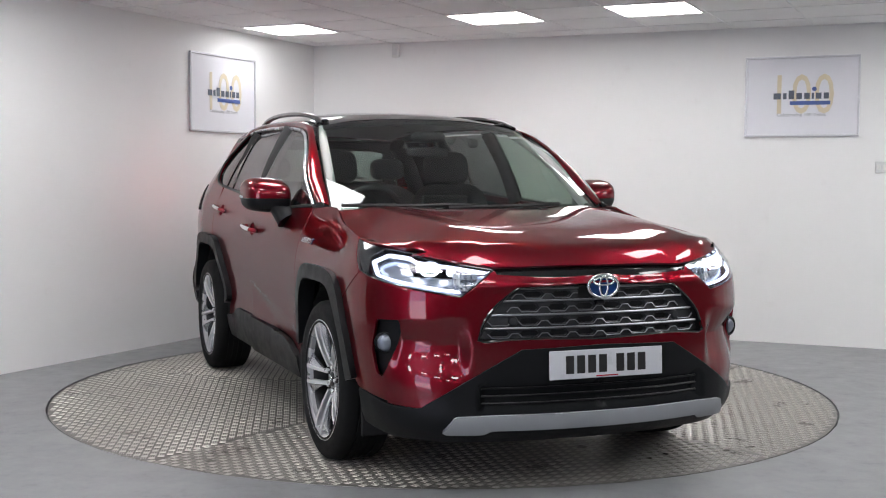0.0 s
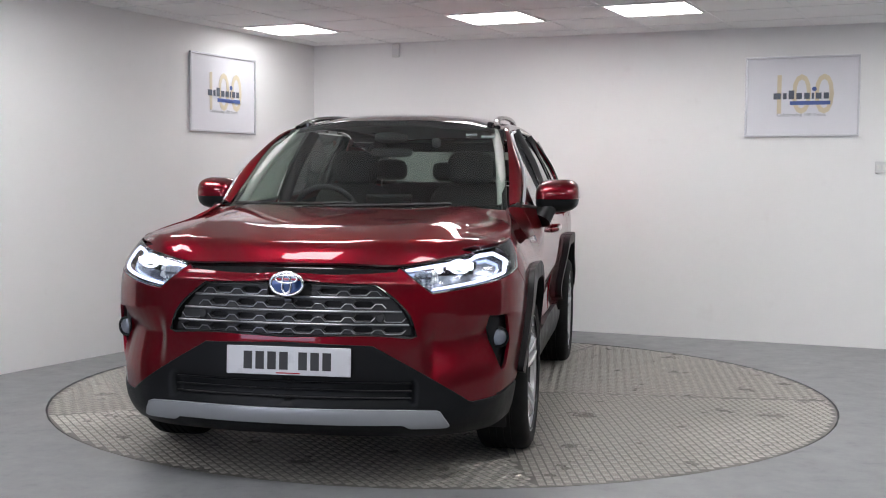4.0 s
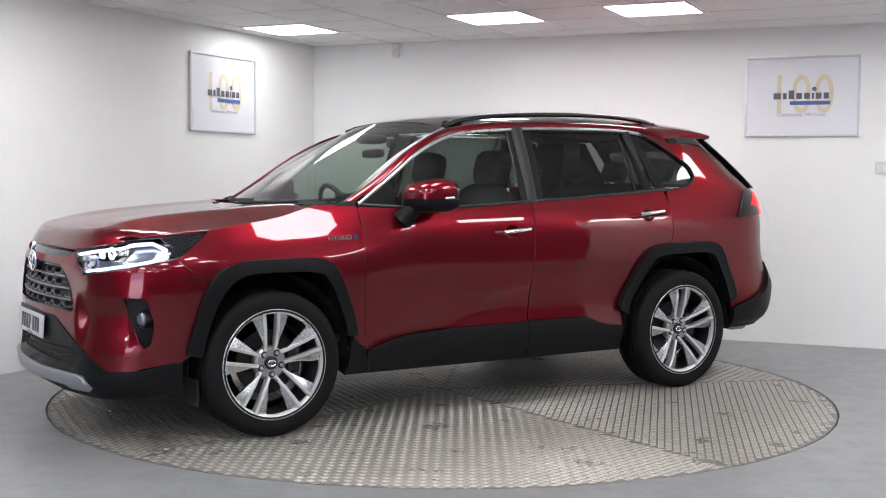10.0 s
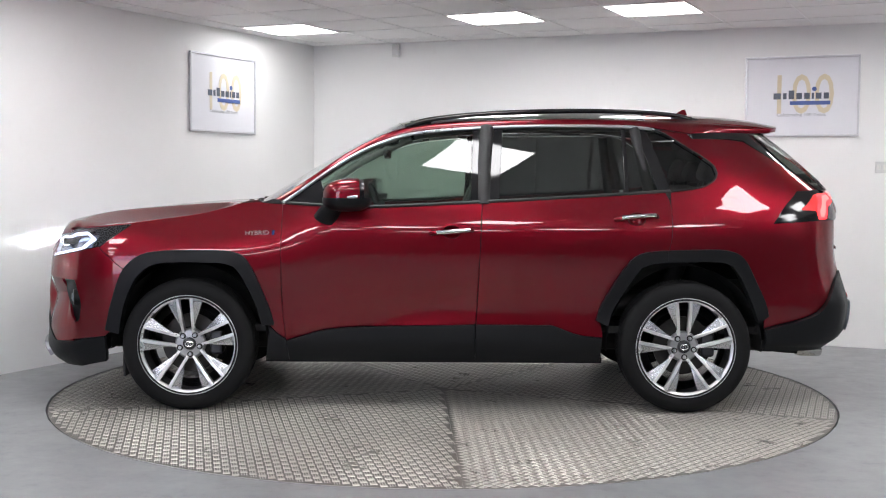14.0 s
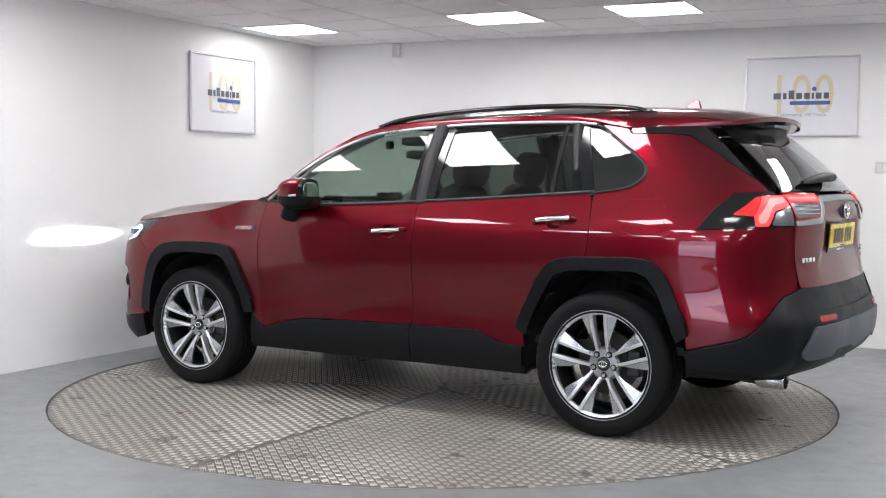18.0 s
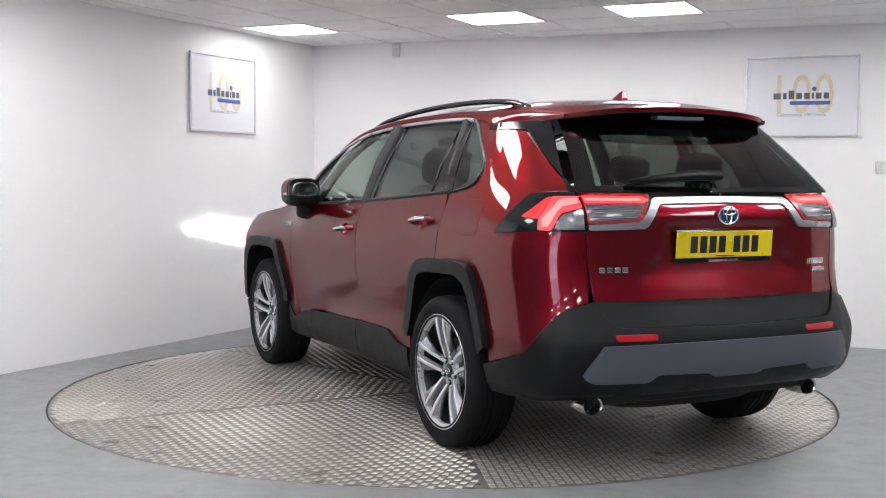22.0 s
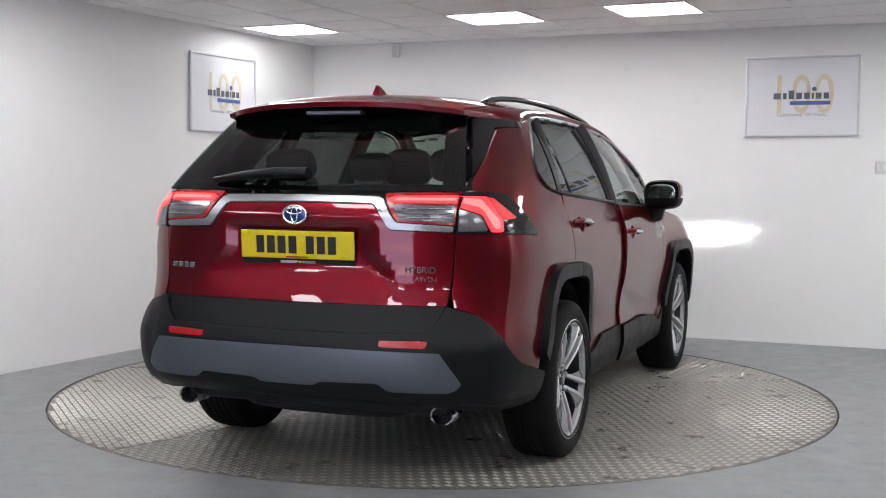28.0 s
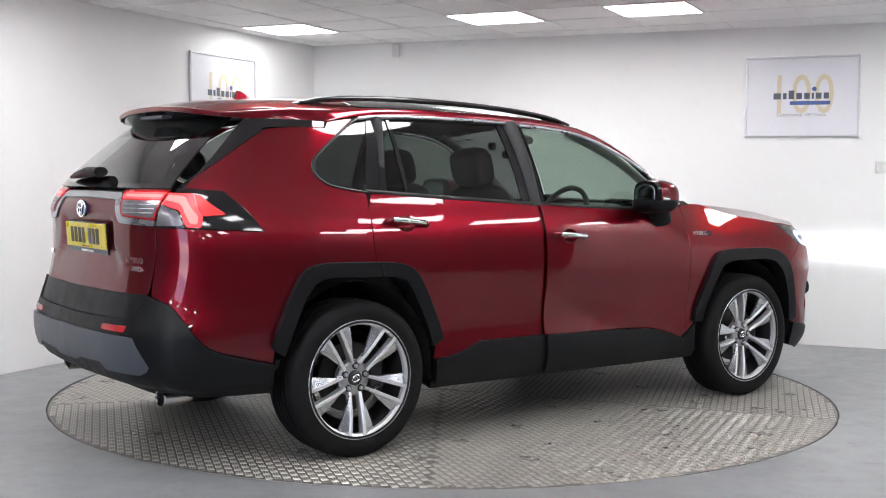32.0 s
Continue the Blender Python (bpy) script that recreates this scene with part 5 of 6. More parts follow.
def build_wheels():
    R_T, W = 0.349, 0.115
    tyre = [(0.250, -W), (0.262, -W + 0.002), (0.284, -W - 0.006), (0.314, -W - 0.004), (0.334, -W + 0.008), (0.344, -W + 0.022), (0.3465, -W + 0.04)]
    g = 0.007
    for y in (-0.048, -0.016, 0.016, 0.048):
        tyre += [(R_T - 0.001, y - 0.011), (R_T - 0.001, y - 0.0055), (R_T - g, y - 0.0045), (R_T - g, y + 0.0045), (R_T - 0.001, y + 0.0055), (R_T - 0.001, y + 0.011)]
    tyre += [(0.3465, W - 0.04), (0.344, W - 0.022), (0.334, W - 0.008), (0.314, W + 0.004), (0.284, W + 0.006), (0.262, W - 0.002), (0.250, W)]
    rim = [(0.0, 0.02), (0.19, 0.015), (0.215, -0.06), (0.235, -0.10), (0.258, -0.11), (0.258, -0.09), (0.24, -0.02), (0.238, 0.06), (0.246, 0.085), (0.250, 0.098), (0.262, 0.104), (0.266, 0.112), (0.258, 0.116), (0.252, 0.108)]
    me_t = bpy.data.meshes.new("tyre")
    smooth_bm(lathe(tyre, 72), 30).to_mesh(me_t)
    me_t.materials.append(M_RUBBER)
    me_w = bpy.data.meshes.new("wheel")
    smooth_bm(lathe(rim[1:], 60), 35).to_mesh(me_w)
    me_w.materials.append(M_ALLOY_D)
    lip = bpy.data.meshes.new("rim_lip")
    smooth_bm(lathe([(0.2400, 0.080), (0.2410, 0.0990), (0.2480, 0.1040), (0.2580, 0.1060), (0.2625, 0.1100), (0.2640, 0.1130), (0.2615, 0.1150), (0.2565, 0.1130)], 72), 50).to_mesh(lip)
    lip.materials.append(M_ALLOY)

    def blade_mesh(name, side, paddle, material):
        """One blade of a pair: a slim machined bar, or the broad sloping paddle beside it."""
        bm = bmesh.new()
        rows = []
        for r in (0.062, 0.078, 0.092, 0.112, 0.135, 0.160, 0.185, 0.210, 0.232, 0.246, 0.252):
            t = (r - 0.062) / 0.190
            inner = 0.0185 + 0.0095 * t
            outer = inner + 0.0150 + 0.002 * t
            y = 0.070 + 0.040 * math.sin(min(1, t) * math.pi / 2)
            k = min(1, max(0, (r - 0.100) / 0.150))
            tip = outer + 0.003 + 0.047 * k ** 1.1
            dip = 0.006 + 0.014 * k
            if paddle:
                prof = ((outer - 0.001, y - 0.0035), (outer + (tip - outer) * 0.5, y - 0.003 - dip * 0.42), (tip, y - dip), (tip + 0.001, y - dip - 0.012), (outer - 0.001, y - dip - 0.012))
            else:
                prof = ((inner + 0.001, y - 0.042), (inner, y - 0.0025), (inner + 0.0022, y), (outer - 0.0022, y), (outer, y - 0.0025), (outer, y - 0.030))
            rows.append([bm.verts.new((side * q, h, math.sqrt(max(r * r - q * q * min(1, max(0, (r - 0.08) / 0.08)), 1e-4)))) for q, h in prof])
        if paddle:
            rows = rows[2:]
        for a, b in zip(rows, rows[1:]):
            for k in range(len(a) - 1):
                bm.faces.new((a[k], a[k + 1], b[k + 1], b[k]))
        bm.faces.new(rows[-1]), bm.faces.new(rows[0])
        bmesh.ops.recalc_face_normals(bm, faces=bm.faces)
        me = bpy.data.meshes.new(name)
        smooth_bm(bm, 18).to_mesh(me)
        bm.free()
        me.materials.append(material)
        return me
    blades = [blade_mesh("spoke", q, False, M_ALLOY) for q in (1, -1)]
    paddles = [blade_mesh("spoke_paddle", q, True, M_PADDLE) for q in (1, -1)]
    hub = bpy.data.meshes.new("hub")
    smooth_bm(lathe([(0.082, 0.02), (0.080, 0.048), (0.070, 0.058), (0.058, 0.0595), (0.045, 0.0605), (0.036, 0.062), (0.034, 0.056)], 40), 30).to_mesh(hub)
    hub.materials.append(M_HUB)
    cap = bpy.data.meshes.new("hub_cap")
    smooth_bm(lathe([(0.0, 0.071), (0.022, 0.070), (0.0305, 0.066), (0.0325, 0.056)], 32), 40).to_mesh(cap)
    cap.materials.append(M_ALLOY_D)
    nut = bpy.data.meshes.new("wheel_nut")
    bm = lathe([(0.0, 0.074), (0.007, 0.074), (0.010, 0.069), (0.0105, 0.05), (0.015, 0.05)], 6)
    bm.to_mesh(nut)
    nut.materials.append(M_SATIN)
    # near-black disc on the hub face stands in for each nut's shaded pocket
    pocket = bpy.data.meshes.new("nut_pocket_shade")
    lathe([(0.0, 0.0622), (0.0150, 0.0630), (0.0165, 0.058)], 16).to_mesh(pocket)
    pocket.materials.append(M_INNER)
    disc = bpy.data.meshes.new("brake_disc")
    smooth_bm(lathe([(0.075, 0.004), (0.155, 0.004), (0.155, -0.012), (0.075, -0.012)], 40), 40).to_mesh(disc)
    disc.materials.append(M_DISC)
    emb = bpy.data.meshes.new("emblem")
    ring = tube([(0.020 * math.cos(a), 0.071, 0.014 * math.sin(a)) for a in np.linspace(0, 2 * math.pi, 24, False)], 0.0030, 6, True)
    loop = bpy.data.meshes.new("loop")
    tube([(0.006 * math.cos(a), 0.0715, 0.012 * math.sin(a)) for a in np.linspace(0, 2 * math.pi, 16, False)], 0.0022, 6, True).to_mesh(loop)
    ring.from_mesh(loop)
    bpy.data.meshes.remove(loop)
    ring.to_mesh(emb)
    emb.materials.append(M_CHROME)
    for x, s, turn in ((1.345, 1, 4), (1.345, -1, 20), (-1.345, 1, 3), (-1.345, -1, 33)):
        w = link("wheel", me_w, None, car, "ten-spoke machined alloy wheel")
        w.matrix_basis = Matrix.Translation((x, 0.796 * s, 0.357)) @ pose(0, 0, 0, 0, 0, 0 if s > 0 else 180) @ Matrix.Diagonal((1.03, 1, 1.03, 1))
        spin = pose(0, 0, 0, 0, turn, 0)
        for me, nm in ((me_t, "tyre"), (lip, "rim_lip"), (hub, "hub"), (cap, "hub_cap"), (disc, "brake_disc"), (emb, "emblem")):
            o = link(nm, me, None, w)
            if nm in ("emblem",):
                o.matrix_basis = spin
        for k in range(5):
            for b, q in zip(blades, paddles):
                link("spoke", b, None, w).matrix_basis = pose(0, 0, 0, 0, 72 * k + turn, 0)
                link("spoke_paddle", q, None, w).matrix_basis = pose(0, 0, 0, 0, 72 * k + turn, 0)
            a = radians(72 * k + 36 + turn)
            link("nut_pocket_shade", pocket, None, w).matrix_basis = Matrix.Translation((0.054 * math.sin(a), 0, 0.054 * math.cos(a)))
            link("wheel_nut", nut, None, w).matrix_basis = Matrix.Translation((0.054 * math.sin(a), 0, 0.054 * math.cos(a)))
        # caliper stays upright
        part("caliper", box_bm((-0.17, -0.05, -0.06), (-0.10, 0.03, 0.07), None, 0.015), M_ALLOY_D, w)


build_wheels()


# ---- lamps, grille, badges, mirrors, cabin ----
M_LAMPBOWL = surface("silvered_lamp_bowl", (0.34, 0.37, 0.43), 0.20, 0.85, vary=0.2, scale=60)
M_CLEAR = surface("clear_tail_section", (0.17, 0.165, 0.18), 0.20, 0.5, vary=0.2, scale=50)
M_MIRROR = surface("tinted_mirror", (0.46, 0.50, 0.49), 0.05, 1.0, vary=0.02)
M_GRILLE = surface("dark_satin_grille", (0.024, 0.025, 0.028), 0.50, 0.3, vary=0.08)
M_BEAM = glow("beam_glow", (0.86, 0.93, 1.0), 15000.0)
def at_skin(q, off=0.0):
    a = skin(np.array([q[0]]), np.array([q[1]]))[0]
    e = 0.004
    du = skin(np.array([q[0] + e]), np.array([q[1]]))[0] - skin(np.array([q[0] - e]), np.array([q[1]]))[0]
    dv = skin(np.array([q[0]]), np.array([q[1] + e]))[0] - skin(np.array([q[0]]), np.array([q[1] - e]))[0]
    n = np.cross(du, dv)
    n /= np.linalg.norm(n)
    if n @ (a - np.array((0, 0, 0.75))) < 0:
        n = -n
    return a + n * off, n


def on_skin(q, off=0.0, side=1, up=(0, 0, 1)):
    """A pose on the skin: z outwards, y up, x to the viewer's right."""
    a, n = at_skin(q, off)
    a, n = Vector(a * np.array((1, side, 1))), Vector(n * np.array((1, side, 1)))
    x = Vector(up).cross(n).normalized()
    y = n.cross(x)
    m = Matrix.Identity(4)
    m.col[0], m.col[1], m.col[2], m.col[3] = (*x, 0), (*y, 0), (*n, 0), (*a, 1)
    return m


def moved(bm, m):
    bmesh.ops.transform(bm, matrix=m, verts=bm.verts)
    return bm


def head_lamps():
    outline = join(line(F(0.448, 0.904), F(0.575, 0.806), step=0.02), line(F(0.585, 0.803), S(2.0, 0.848), S(1.82, 0.888)), line(S(1.815, 0.890), S(1.74, 0.944), S(1.662, 1.004)), line(S(1.662, 1.006), S(1.80, 0.990), S(1.95, 0.975), S(2.04, 0.960)), line(F(0.72, 0.953), F(0.60, 0.932), F(0.448, 0.906)))
    cover = join(line(S(1.845, 0.888), S(1.76, 0.94), S(1.672, 1.002)), line(S(1.672, 1.003), S(1.80, 0.987), S(1.875, 0.979)), line(S(1.875, 0.978), S(1.83, 0.945)), line(S(1.83, 0.94), S(1.865, 0.886)))
    drl_top = join(line(F(0.47, 0.902), F(0.60, 0.926), F(0.72, 0.944), S(2.0, 0.957), S(1.915, 0.966)), line(S(1.915, 0.966), S(1.914, 0.960)), line(S(1.915, 0.959), S(2.0, 0.950), F(0.72, 0.937), F(0.60, 0.919), F(0.48, 0.897)), )
    drl_low = join(line(F(0.582, 0.816), S(2.0, 0.860), S(1.93, 0.876)), line(S(1.93, 0.876), S(1.927, 0.883)), line(S(1.93, 0.883), S(2.0, 0.867), F(0.585, 0.823)))
    drl_out = join(line(S(1.912, 0.966), S(1.862, 0.936)), line(S(1.86, 0.930), S(1.925, 0.877)), line(S(1.93, 0.884), S(1.876, 0.931)), line(S(1.878, 0.935), S(1.915, 0.958)))
    port = [F(0.605, 0.884), F(0.750, 0.890), F(0.750, 0.944), F(0.605, 0.926)]
    for s in (1, -1):
        lamp = panel("headlamp", outline, M_LAMPBOWL, car, s, "wedge headlamp lit blue-white", off=-0.045, thick=0, step=0.03, holes=[port])
        panel("lens", outline, M_LENS, lamp, s, "clear lamp lens", off=-0.001, thick=0, step=0.03).visible_shadow = False
        panel("cover", cover, M_GLOSSBLK, lamp, s, "dark grey lamp corner", off=-0.006, thick=0.01, step=0.03)
        for o in (drl_top, drl_low, drl_out):
            panel("running_light", o, M_DRL, lamp, s, "glowing blue-white light strip", off=-0.012, thick=0.012, step=0.02)
        lip = [at_skin(q, -0.004)[0] * np.array((1, s, 1)) for q in outline]
        part("bezel", tube(lip, 0.0030, 6, True), M_GLOSSBLK, lamp)
        # reflector blocks
        for q, w, h, dim in ((F(0.545, 0.868), 0.036, 0.034, M_LAMPBOWL), (F(0.590, 0.878), 0.014, 0.026, M_SATIN), (F(0.565, 0.842), 0.022, 0.014, M_SATIN)):
            bm = bmesh.new()
            for i in range(3):
                for j in range(2):
                    add_box(bm, (-w + i * w * 0.67, -h + j * h, -0.012), (-w + (i + 0.92) * w * 0.67, -h + (j + 0.9) * h, 0.004 + 0.004 * ((i + j) % 2)), None, 0.003, 1)
            part("reflector", moved(bm, on_skin(q, -0.028, s)), dim, lamp)
        # projector: a deep black box with its light at the back gives the flat beam
        c = Vector((2.062, 0.672 * s, 0.904))
        bm = bmesh.new()
        w, h, d, t = 0.054, 0.0135, 0.13, 0.003
        for lo, hi in (((-d, -w, h), (0, w, h + t)), ((-d, -w, -h - t), (0, w, -h)), ((-d, w, -h), (0, w + t, h)), ((-d, -w - t, -h), (0, -w, h)), ((-d - t, -w, -h), (-d, w, h))):
            add_box(bm, lo, hi)
        part("projector_box", moved(bm, Matrix.Translation(c)), M_INNER, lamp)
        part("projector_light", moved(box_bm((-d + 0.001, -0.036, 0.0015), (-d + 0.005, 0.036, 0.0100)), Matrix.Translation(c)), M_BEAM, lamp, "intense white light source")
        ring = tube([c + Vector((0.004, 0.040 * math.cos(a), 0.026 * math.sin(a))) for a in np.linspace(0, 2 * math.pi, 28, False)], 0.0050, 8, True)
        part("projector_ring", ring, M_HEAD, lamp, "glowing projector ring")
        bm = lathe([(0.0, 0.012), (0.010, 0.010), (0.017, 0.002), (0.019, -0.01)], 18, "X")
        part("side_lamp", smooth_bm(moved(bm, Matrix.Translation(c + Vector((0.025, -0.085 * s, -0.012)))), 60), M_HEAD, lamp)


head_lamps()


def hexa(cy, cz, w, h):
    return [F(cy + a, cz + b) for a, b in ((-w, 0), (-w + h, -h), (w - h, -h), (w, 0), (w - h, h), (-w + h, h))]


def grille():
    back = join(line(F(0, 0.850), F(0.365, 0.840)), line(F(0.372, 0.834), F(0.44, 0.782), F(0.50, 0.712), F(0.530, 0.630)), line(F(0.50, 0.616), F(0.35, 0.626), F(0, 0.618)))
    g = panel("grille", back, M_INNER, car, 0, "dark honeycomb grille with gunmetal bars", off=-0.046, thick=0, seam=0.0, step=0.05)
    rim = [at_skin(q, -0.004)[0] for q in line(F(0.03, 0.842), F(0.355, 0.834), step=0.03) + line(F(0.366, 0.828), F(0.435, 0.778), F(0.495, 0.71), F(0.522, 0.634)) + line(F(0.50, 0.624), F(0.35, 0.634), F(0.0, 0.626))]
    for s in (1, -1):
        part("grille_rim", tube([q * np.array((1, s, 1)) for q in rim], 0.006, 6), M_GLOSSBLK, g)
    def half_width(z):
        return float(np.interp(z, [0.62, 0.63, 0.712, 0.782, 0.834, 0.85], [0.515, 0.522, 0.492, 0.432, 0.362, 0.34]))
    rows = [(0.790, 0.836, 0.0), (0.735, 0.786, 0.0), (0.682, 0.731, 0.0), (0.636, 0.678, 0.0)]
    for k, (z0, z1, _) in enumerate(rows):
        w0, w1 = half_width(z0) - 0.012, half_width(z1) - 0.012
        start = 0.095 if k == 0 else 0.0
        band = join(line(F(start, z1), F(w1, z1), step=0.02), line(F(w1, z1), F(w0, z0), step=0.02), line(F(w0, z0), F(start, z0), step=0.02))
        pitch, hw, hh = 0.1235, 0.045, 0.0135
        zc = (z0 + z1) / 2 - 0.002
        first = 0.165 if k == 0 else pitch / 2 + 0.0
        holes, y = [], first
        wide = half_width(zc) - 0.03
        while y + hw < wide:
            if k != 2 or not 0.34 < y < 0.43:
                holes.append(hexa(y, zc, hw, hh))
            y += pitch
        if start == 0.0:
            panel("grille_mesh", band, M_GRILLE, g, 0, off=-0.024, thick=0.02, seam=0.0, step=0.02, holes=holes)
        else:
            for s in (1, -1):
                panel("grille_mesh", band, M_GRILLE, g, s, off=-0.024, thick=0.02, step=0.02, holes=holes)
        pts = [at_skin(F(max(y, 1e-4), z1 - 0.002), -0.016)[0] for y in np.linspace(start, w1, 16)]
        runs = [pts, [q * np.array((1, -1, 1)) for q in pts]] if start else [[q * np.array((1, -1, 1)) for q in pts[:0:-1]] + pts]
        for r in runs:
            part("grille_bar", tube(r, 0.0060, 6, False, 0.8), M_GUNMETAL, g, "gunmetal grille bar")
        # bright lower outline that dips round each opening
        zig, yy = [(start, zc)], first
        while yy - hw < w0 - 0.02:
            zig += [(yy - hw - 0.004, zc), (yy - hw + hh, zc - hh - 0.004), (yy + hw - hh, zc - hh - 0.004), (yy + hw + 0.004, zc)]
            yy += pitch
        zig = [q for q in zig if start <= q[0] < w0]
        pts = [at_skin(F(max(a, 1e-4), b), -0.021)[0] for a, b in zig]
        for s in (1, -1):
            part("grille_edge", tube([q * np.array((1, s, 1)) for q in pts], 0.0024, 5), M_GUNMETAL, g, "gunmetal opening edge")
        if k == 2:
            for s in (1, -1):
                part("sensor_cap", smooth_bm(moved(lathe([(0.0, 0.008), (0.016, 0.006), (0.021, -0.004)], 20, "Z"), on_skin(F(0.378, zc), -0.018, s)), 50), M_GRILLE, g)
    part("front_camera", box_bm((2.225, -0.020, 0.758), (2.252, 0.020, 0.780), None, 0.006), M_GLOSSBLK, g)


grille()


def ring_of(rx, ry, t, z=0.0, n=36):
    return tube([(rx * math.cos(a), ry * math.sin(a), z) for a in np.linspace(0, 2 * math.pi, n, False)], t, 8, True)


def disc(rx, ry, z0, z1, n=36, dome=0.0):
    bm = lathe([(0.0, z1 + dome), (0.6, z1 + dome * 0.64), (1.0, z1), (1.0, z0)], n, "Z")
    return smooth_bm(moved(bm, Matrix.Diagonal((rx, ry, 1, 1))), 50)


def badge(m, parent, rx, ry):
    """Oval maker's badge as plain shapes: blue field, chrome ring and loops."""
    b = part("badge", moved(disc(rx, ry, -0.012, 0.0, dome=0.004), m), M_BADGE, parent, "oval blue and chrome badge")
    part("ring", moved(ring_of(rx, ry, rx * 0.095, 0.002), m), M_CHROME, b)
    part("loop", moved(ring_of(rx * 0.27, ry * 0.86, rx * 0.065, 0.006), m), M_CHROME, b)
    part("loop", moved(moved(ring_of(rx * 0.66, ry * 0.34, rx * 0.065, 0.0065), Matrix.Translation((0, ry * 0.42, 0))), m), M_CHROME, b)


def facing(x, y, z, to):
    """A pose looking out along +x or -x of the car: x to the viewer's right, y up."""
    m = Matrix.Identity(4)
    m.col[0], m.col[1], m.col[2], m.col[3] = (0, to, 0, 0), (0, 0, 1, 0), (to, 0, 0, 0), (x, y, z, 1)
    return m


badge(facing(2.268, 0.0, 0.837, 1), car, 0.068, 0.046)
badge(facing(-2.292, 0.0, 1.115, -1), GATE, 0.052, 0.036)


def number_plate(m, material, label):
    p = part("number_plate", moved(box_bm((-0.26, -0.0575, 0), (0.26, 0.0575, 0.006), None, 0.003), m), material, car, label)
    x = -0.187
    for k in range(7):
        part("plate_bar", moved(box_bm((x, -0.036, 0.0065), (x + 0.036, 0.036, 0.0078)), m), M_BLACKINK, p)
        x += 0.050 + (0.030 if k == 3 else 0)
    part("maker_strip", moved(box_bm((-0.05, -0.052, 0.0065), (0.05, -0.047, 0.0074)), m), M_REDLENS, p)
    return p


number_plate(facing(2.283, 0.012, 0.527, 1) @ pose(0, 0, 0, -3, 0, 0), M_PLATE_W, "white front number plate with dark bars")
number_plate(facing(-2.272, 0.0, 0.992, -1) @ pose(0, 0, 0, 4, 0, 0), M_PLATE_Y, "yellow rear number plate with dark bars")
part("plate_holder", moved(box_bm((-0.262, -0.082, -0.012), (0.262, 0.062, -0.001), None, 0.003), facing(-2.272, 0.0, 0.992, -1) @ pose(0, 0, 0, 4, 0, 0)), M_GLOSSBLK, car, "black plate holder with pale dealer strip")
part("holder_bar", moved(box_bm((-0.08, -0.076, -0.002), (0.08, -0.066, 0.0005)), facing(-2.272, 0.0, 0.992, -1) @ pose(0, 0, 0, 4, 0, 0)), M_SATIN, car)


def side_letters():
    for s in (1, -1):
        m = on_skin(S(0.962, 0.962), 0.002, s) @ pose(0, 0, 0, 0, 0, 2 * s)
        lettering("HYBRID", 0.036, 0.002, m @ Matrix.Translation((-0.012 if s > 0 else -0.01, 0, 0)) @ Matrix.Diagonal((1.05, 1, 1, 1)), M_CHROME, car, "side_lettering")
        part("side_mark", moved(box_bm((0.067, -0.014, 0), (0.083, 0.016, 0.004), None, 0.002), m), M_BADGE, car)
    # tailgate badges: model name as plain bars, drive type lettered
    for k in range(4):
        part("name_bar", moved(box_bm((-0.062 + k * 0.034, -0.011, 0), (-0.036 + k * 0.034, 0.011, 0.005), None, 0.002), on_skin(R(0.56, 0.892), 0.002)), M_CHROME, GATE)
    m = on_skin(R(0.545, 0.900), 0.002, -1)
    lettering("HYBRID", 0.036, 0.002, m @ Matrix.Translation((-0.01, 0.004, 0)), M_CHROME, GATE, "tailgate_lettering")
    lettering("AWD-i", 0.030, 0.002, m @ Matrix.Translation((0.012, -0.032, 0)) @ Matrix.Shear("XY", 4, (0.25, 0)), M_CHROME, GATE, "tailgate_lettering")


side_letters()


